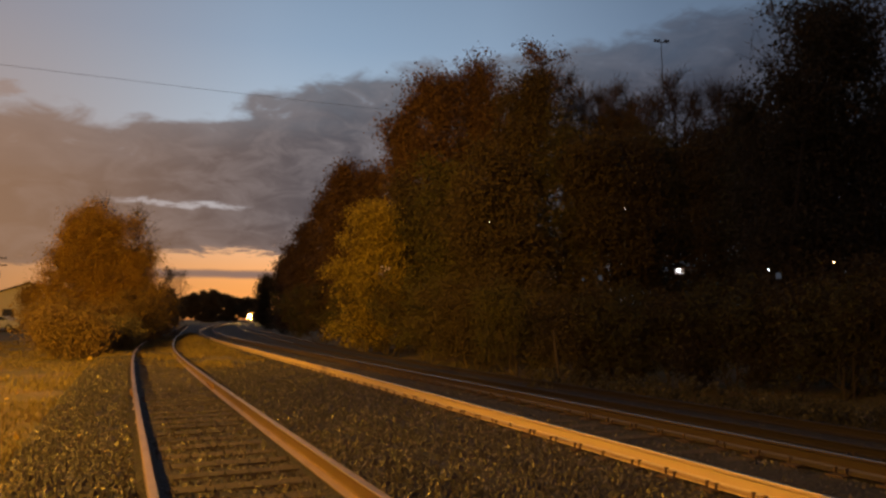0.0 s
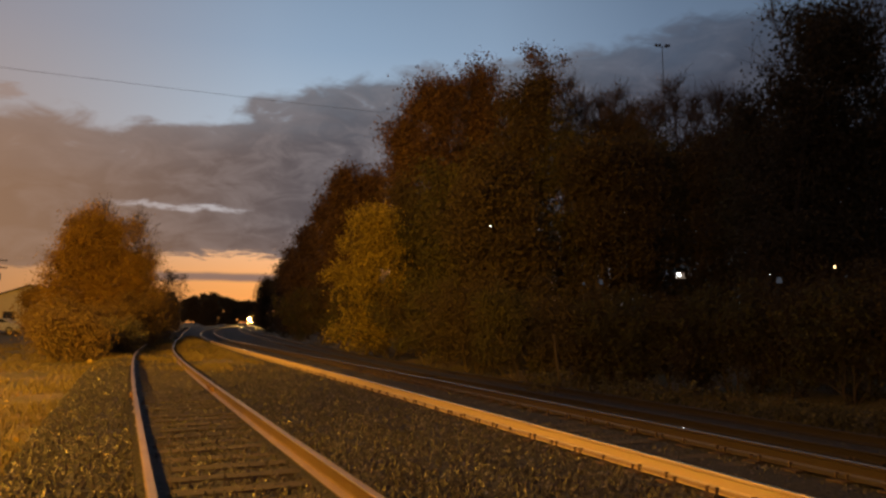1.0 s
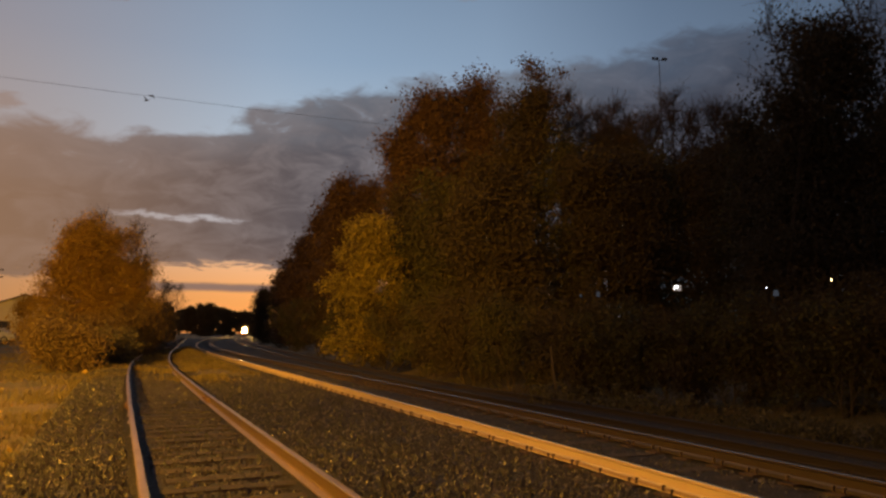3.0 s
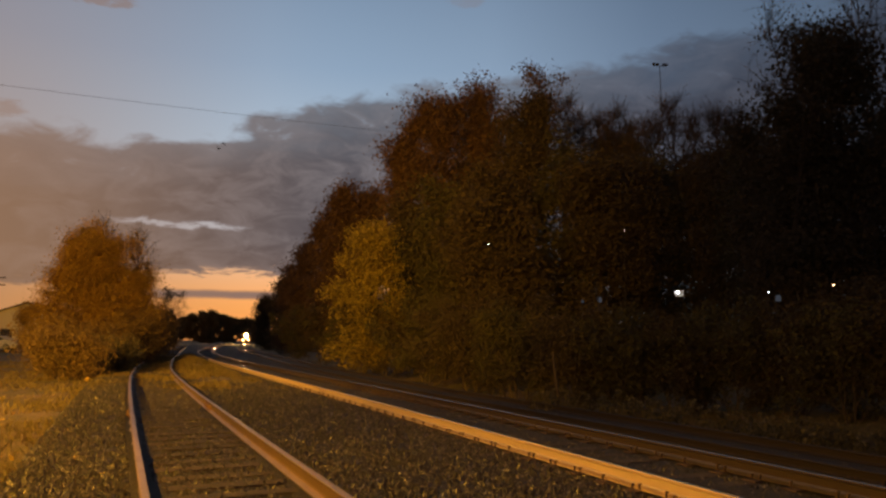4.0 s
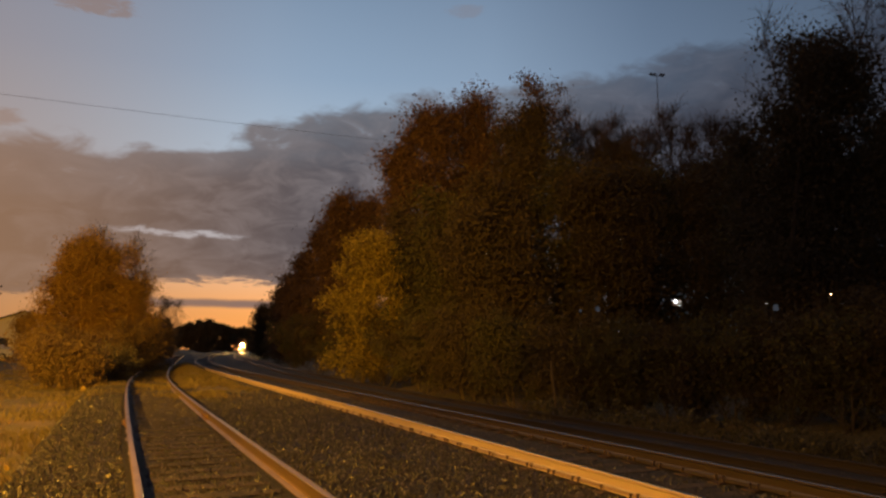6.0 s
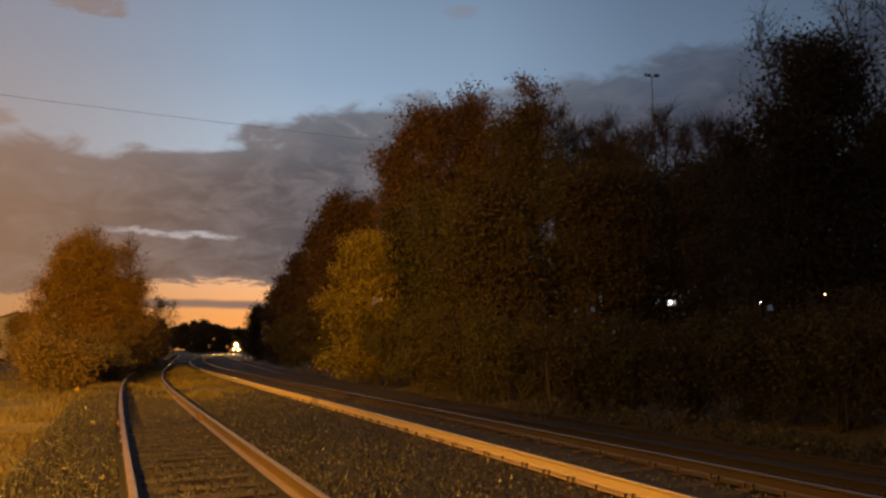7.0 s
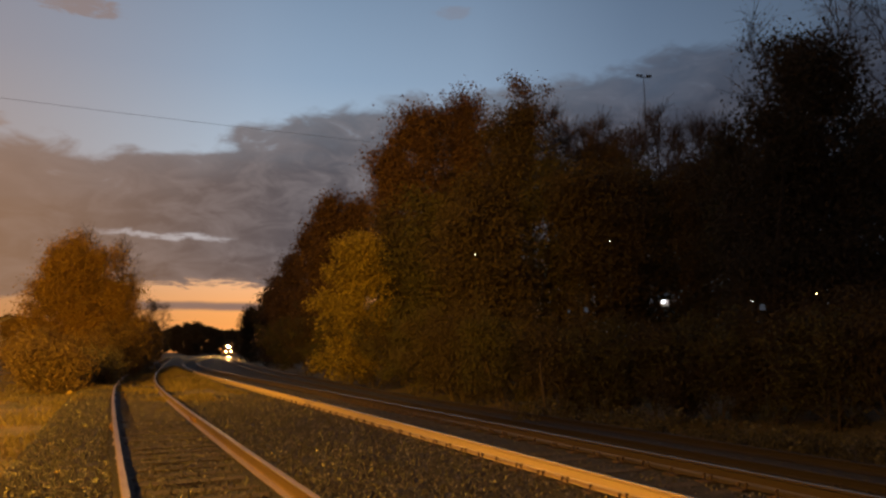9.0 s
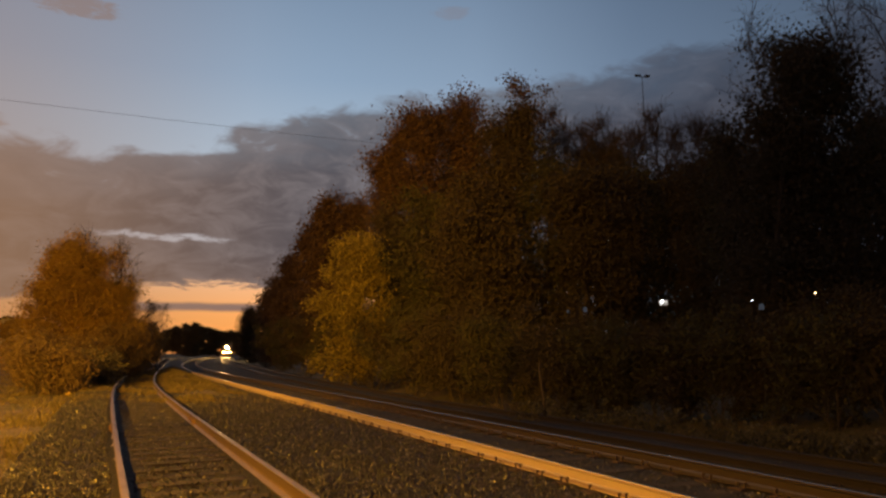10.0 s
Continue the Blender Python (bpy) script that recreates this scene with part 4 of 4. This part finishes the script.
glow_lamp("yard_lamp", 1378, 488, 23, M_CURTAIN, 0.09, "dim bluish window behind the branches, built as a glowing bulb")
# added lamp: a small lens glint built as a bulb
glow_lamp("yard_lamp", 1106, 370, 34, M_WHITE, 0.012, "tiny white point of light in the wood")
glow_lamp("yard_lamp", 1361, 478, 24, M_WHITE, 0.01, "tiny white point of light in the wood")


def floodlight_mast(px, top, d):
    x, y, z = spot(px, top, d)
    g = float(level(x, y))
    h = z - g
    ob = thing("floodlight_mast", x, y, g, 10, "tall thin unlit floodlight mast behind the wood", "light mast")
    part("pole", rod(bmesh.new(), (0.6, 0, -0.3), (0, 0, h), 0.12, 0.035, 10), M_DARKMETAL, ob)
    part("crossarm", box(bmesh.new(), 0, 0, h, 1.5, 0.06, 0.06, 0.01), M_DARKMETAL, ob)
    for s in (-0.68, -0.3, 0.4, 0.68):
        part("floodlight", box(bmesh.new(), s, -0.12, h + 0.12, 0.26, 0.22, 0.18, 0.03), M_DARKMETAL, ob)


floodlight_mast(1170, 75, 72)


# ---- the train ----
def locomotive():
    ob = thing("locomotive", 0, 0, 0, 0, "dark locomotive with bright headlights coming along the far track", "locomotive")
    part("frame", box(bmesh.new(), 0, 8.5, 1.15, 2.9, 16.4, 0.45, 0.03), M_DARKMETAL, ob)
    part("nose", box(bmesh.new(), 0, 1.6, 2.25, 1.9, 1.9, 1.75, 0.12), M_LOCO, ob)
    cab = part("cab", box(bmesh.new(), 0, 3.7, 2.85, 2.95, 2.4, 3.0, 0.14), M_LOCO, ob)
    for s in (-1, 1):
        part("windshield", box(bmesh.new(), s * 0.72, 2.48, 3.72, 1.0, 0.05, 0.6, 0.015), M_GLASS, cab)
    part("hood", box(bmesh.new(), 0, 10.6, 2.75, 1.8, 11.2, 2.7, 0.1), M_LOCO, ob)
    part("pilot", box(bmesh.new(), 0, 0.25, 0.65, 2.8, 0.3, 0.8, 0.05), M_DARKMETAL, ob)
    part("coupler", box(bmesh.new(), 0, -0.2, 0.88, 0.3, 0.9, 0.3, 0.05), M_DARKMETAL, ob)
    box_ = part("headlight_housing", box(bmesh.new(), 0, 0.62, 3.15, 0.78, 0.16, 0.42, 0.05), M_DARKMETAL, ob)
    for s in (-1, 1):
        part("headlight", rod(bmesh.new(), (s * 0.18, 0.536, 3.15), (s * 0.18, 0.548, 3.15), 0.18, n=16), M_HEAD, box_, "glowing headlight")
        part("ditch_light", rod(bmesh.new(), (s * 0.85, 0.075, 1.55), (s * 0.85, 0.085, 1.55), 0.12, n=16), M_DITCH, ob, "glowing ditch light")
        part("handrail", rod(bmesh.new(), (s * 1.4, 0.4, 2.3), (s * 1.4, 2.4, 2.3), 0.02), M_GALV, ob)
        part("truck_frame", box(bmesh.new(), s * 1.0, 3.6, 0.6, 0.18, 3.9, 0.5, 0.06), M_DARKMETAL, ob)
        part("truck_frame", box(bmesh.new(), s * 1.0, 13.4, 0.6, 0.18, 3.9, 0.5, 0.06), M_DARKMETAL, ob)
        for wy in (2.2, 3.6, 5.0, 12.0, 13.4, 14.8):
            part("wheel", rod(bmesh.new(), (s * 0.70, wy, 0.5), (s * 0.83, wy, 0.5), 0.5, n=24), M_RUST, ob)
    return ob


LOCO = locomotive()


# ---- birds ----
def bird(label):
    ob = thing("bird", 0, 0, 0, 0, label, "bird", "pair of birds crossing the sky")
    bm = bmesh.new()
    bmesh.ops.create_uvsphere(bm, u_segments=12, v_segments=8, radius=0.5, matrix=Matrix.Diagonal((0.30, 0.12, 0.11, 1)))
    rod(bm, (-0.1, 0, 0), (-0.26, 0, 0.0), 0.045, 0.07, 8), rod(bm, (0.12, 0, 0.02), (0.2, 0, 0.03), 0.04, 0.005, 8)
    part("body", bm, M_DARKMETAL, ob, "dark body", smooth=True)
    wings = []
    for s in (-1, 1):
        wing = poly(bmesh.new(), [(0.09, 0.0), (0.07, 0.22), (-0.02, 0.46), (-0.06, 0.44), (-0.07, 0.2), (-0.07, 0.0)], 0.012, pose(0, 0, 0, -90 * s))
        wings.append(part("wing", wing, M_DARKMETAL, ob, "dark wing"))
    return ob, wings


BIRDS = [bird("small dark bird with beating wings in the sky") for _ in range(2)]

# ---- tracks, with their small pieces ----
SIDING_TRACK = track("siding_track", SIDING, 210, "old siding with rusty rails on weathered wooden ties", 0.56, 50, -20, 1, None, {-1: M_RAIL_OLD, 1: M_RAIL_OLD})
# near rail in the lamplit tone, far rail in the dim one
MAIN_TRACK = track("main_track", MAIN, 600, "railway track on wooden ties, its near rail coloured as if lamplit", 0.53, 60, 24, 2, None, {-1: M_RAIL_LIT, 1: M_RAIL})
SECOND_TRACK = track("second_track", SECOND, 600, "unlit railway track on wooden ties beyond the main track", 0.53, 45, 12, 3, drop, {-1: M_RAIL_DIM, 1: M_RAIL_DIM})
joint_bar(SIDING_TRACK, SIDING, 14.2, -1, -1)
joint_bar(SIDING_TRACK, SIDING, 15.2, 1, -1)
joint_bar(SIDING_TRACK, SIDING, 4.35, 1, -1)
build_stones()



def build_grass():
    """Short grass and dry stalks over the yard left of the siding, joined."""
    rng = np.random.default_rng(31)
    n = 60000
    y = 3.2 + (rng.random(n) ** 1.6) * 46.0
    x = np.interp(y, YS, SIDING) - 2.2 - (rng.random(n) ** 1.3) * (3.0 + 0.45 * y)
    m = 60000
    y2 = 21 + (rng.random(m) ** 1.2) * 40
    l2 = np.interp(y2, YS, SIDING) - 2.4
    x2 = l2 + (np.interp(y2, YS, MAIN) - 1.35 - l2) * rng.random(m)
    x, y, n = np.concatenate([x, x2]), np.concatenate([y, y2]), n + m
    y_in = np.where(x > np.interp(y, YS, SIDING) - 1.5, y, 99.0)
    tuft = np.clip((y_in - 30) / 6.0, -2.0, 0.0) + np.sin(x * 1.7 + 2 * np.sin(y * 0.6)) + np.sin(y * 1.3 + x * 0.4) + rng.normal(0, 0.7, n)
    keep = tuft > -0.1
    x, y = x[keep], y[keep]
    n = len(x)
    a = rng.uniform(0, 2 * math.pi, n)
    h = rng.uniform(0.03, 0.13, n) * (1 + 0.02 * y)
    w = rng.uniform(0.004, 0.010, n) * (1 + 0.05 * y)
    z = np.where(x > np.interp(y, YS, SIDING) + 1.25, np.maximum(verge(x, y), -0.02), np.where(x > np.interp(y, YS, SIDING) - 2.0, -0.02, level(x, y) - 0.01))
    c, s_ = np.cos(a), np.sin(a)
    lean = rng.normal(0, 0.5, (2, n)) * h
    v = np.stack([np.stack([x - w * c, y - w * s_, z], 1), np.stack([x + w * c, y + w * s_, z], 1), np.stack([x + lean[0], y + lean[1], z + h], 1)], 1).reshape(-1, 3)
    tagged(new("grass", mesh_of("grass", v, np.arange(3 * n).reshape(-1, 3), M_GRASS)), "short dry autumn grass on the yard beside the siding", "grass", kind="stuff")


build_grass()

# fallen leaves on the ground by the siding
rng_l = random.Random(8)
for px, py in [(161, 634), (172, 641), (100, 838), (232, 655), (192, 658), (222, 662), (60, 700), (40, 760), (150, 860), (20, 660), (75, 815), (130, 690)]:
    d = 1300 * 1.5 / (py - 566)
    x, y, _ = spot(px, 566, d)
    bm = poly(bmesh.new(), [(0.0, -0.10), (0.06, -0.03), (0.07, 0.03), (0.0, 0.11), (-0.06, 0.04), (-0.055, -0.04)], 0.006, pose(0, 0, 0, rng_l.uniform(20, 70), rng_l.uniform(-20, 20), rng_l.uniform(0, 360)))
    big = 1.4 if py < 645 else 0.55
    for vert in bm.verts:
        vert.co *= big
    o = part("fallen_leaf", bm, M_LITTER, None, m=Matrix.Translation((x, y, float(level(x, y)) + 0.05 * big)))
    tagged(o, "large dry yellow fallen leaf on the ground", "leaf", "fallen leaves by the siding")


for k in range(46):
    y = rng_l.uniform(4.6, 17.0)
    x = on(SIDING, y)[0] - rng_l.uniform(0.95, 3.4 + 0.15 * y)
    bm = poly(bmesh.new(), [(0.0, -0.05), (0.03, -0.015), (0.034, 0.015), (0.0, 0.055), (-0.03, 0.02), (-0.028, -0.02)], 0.004, pose(0, 0, 0, rng_l.uniform(40, 120), rng_l.uniform(-25, 25), rng_l.uniform(0, 360)))
    base = 0.02 if x > on(SIDING, y)[0] - 1.7 else float(level(x, y))
    o = part("fallen_leaf", bm, M_LITTER if k % 3 else M_BROWNLEAF, None, m=Matrix.Translation((x, y, base + 0.035)))
    tagged(o, "small dry fallen leaf on the ground", "leaf", "fallen leaves by the siding")


# ---- what moves ----
def motions():
    rows = []
    for t in np.linspace(0, 10, 11):
        y = 328.0 - 9.4 * t
        x, m = on(SECOND, y)
        rows.append((float(t), pose(x, y, RAILTOP + float(drop(y)), 0, 0, math.degrees(math.atan2(-m, 1)))))
    walk(LOCO, rows)
    way = [(0.0, -170, -130, 60), (1.0, -26, -38, 60), (1.9, 107, 47, 60), (2.1, 140, 69, 60), (2.3, 172, 88, 60), (2.5, 202, 106, 60), (2.7, 232, 125, 61),
           (3.6, 345, 195, 75), (5.0, 480, 270, 120), (7.0, 560, 400, 200), (10.0, 600, 480, 330)]
    for k, (ob, wings) in enumerate(BIRDS):
        rows = []
        for t, px, py, d in way:
            x, y, z = spot(px - 8 * k, py + 9 * k, d + 0.5 * k)
            rows.append((t, pose(x, y, z, 0, 8, -20)))
        walk(ob, rows)
        for s, wing in zip((-1, 1), wings):
            beat = []
            for j in range(81):
                beat.append((j * 0.125, pose(0, 0.03 * s, 0.02, s * (28 if (j + k) % 2 else -22))))
            walk(wing, beat)


motions()
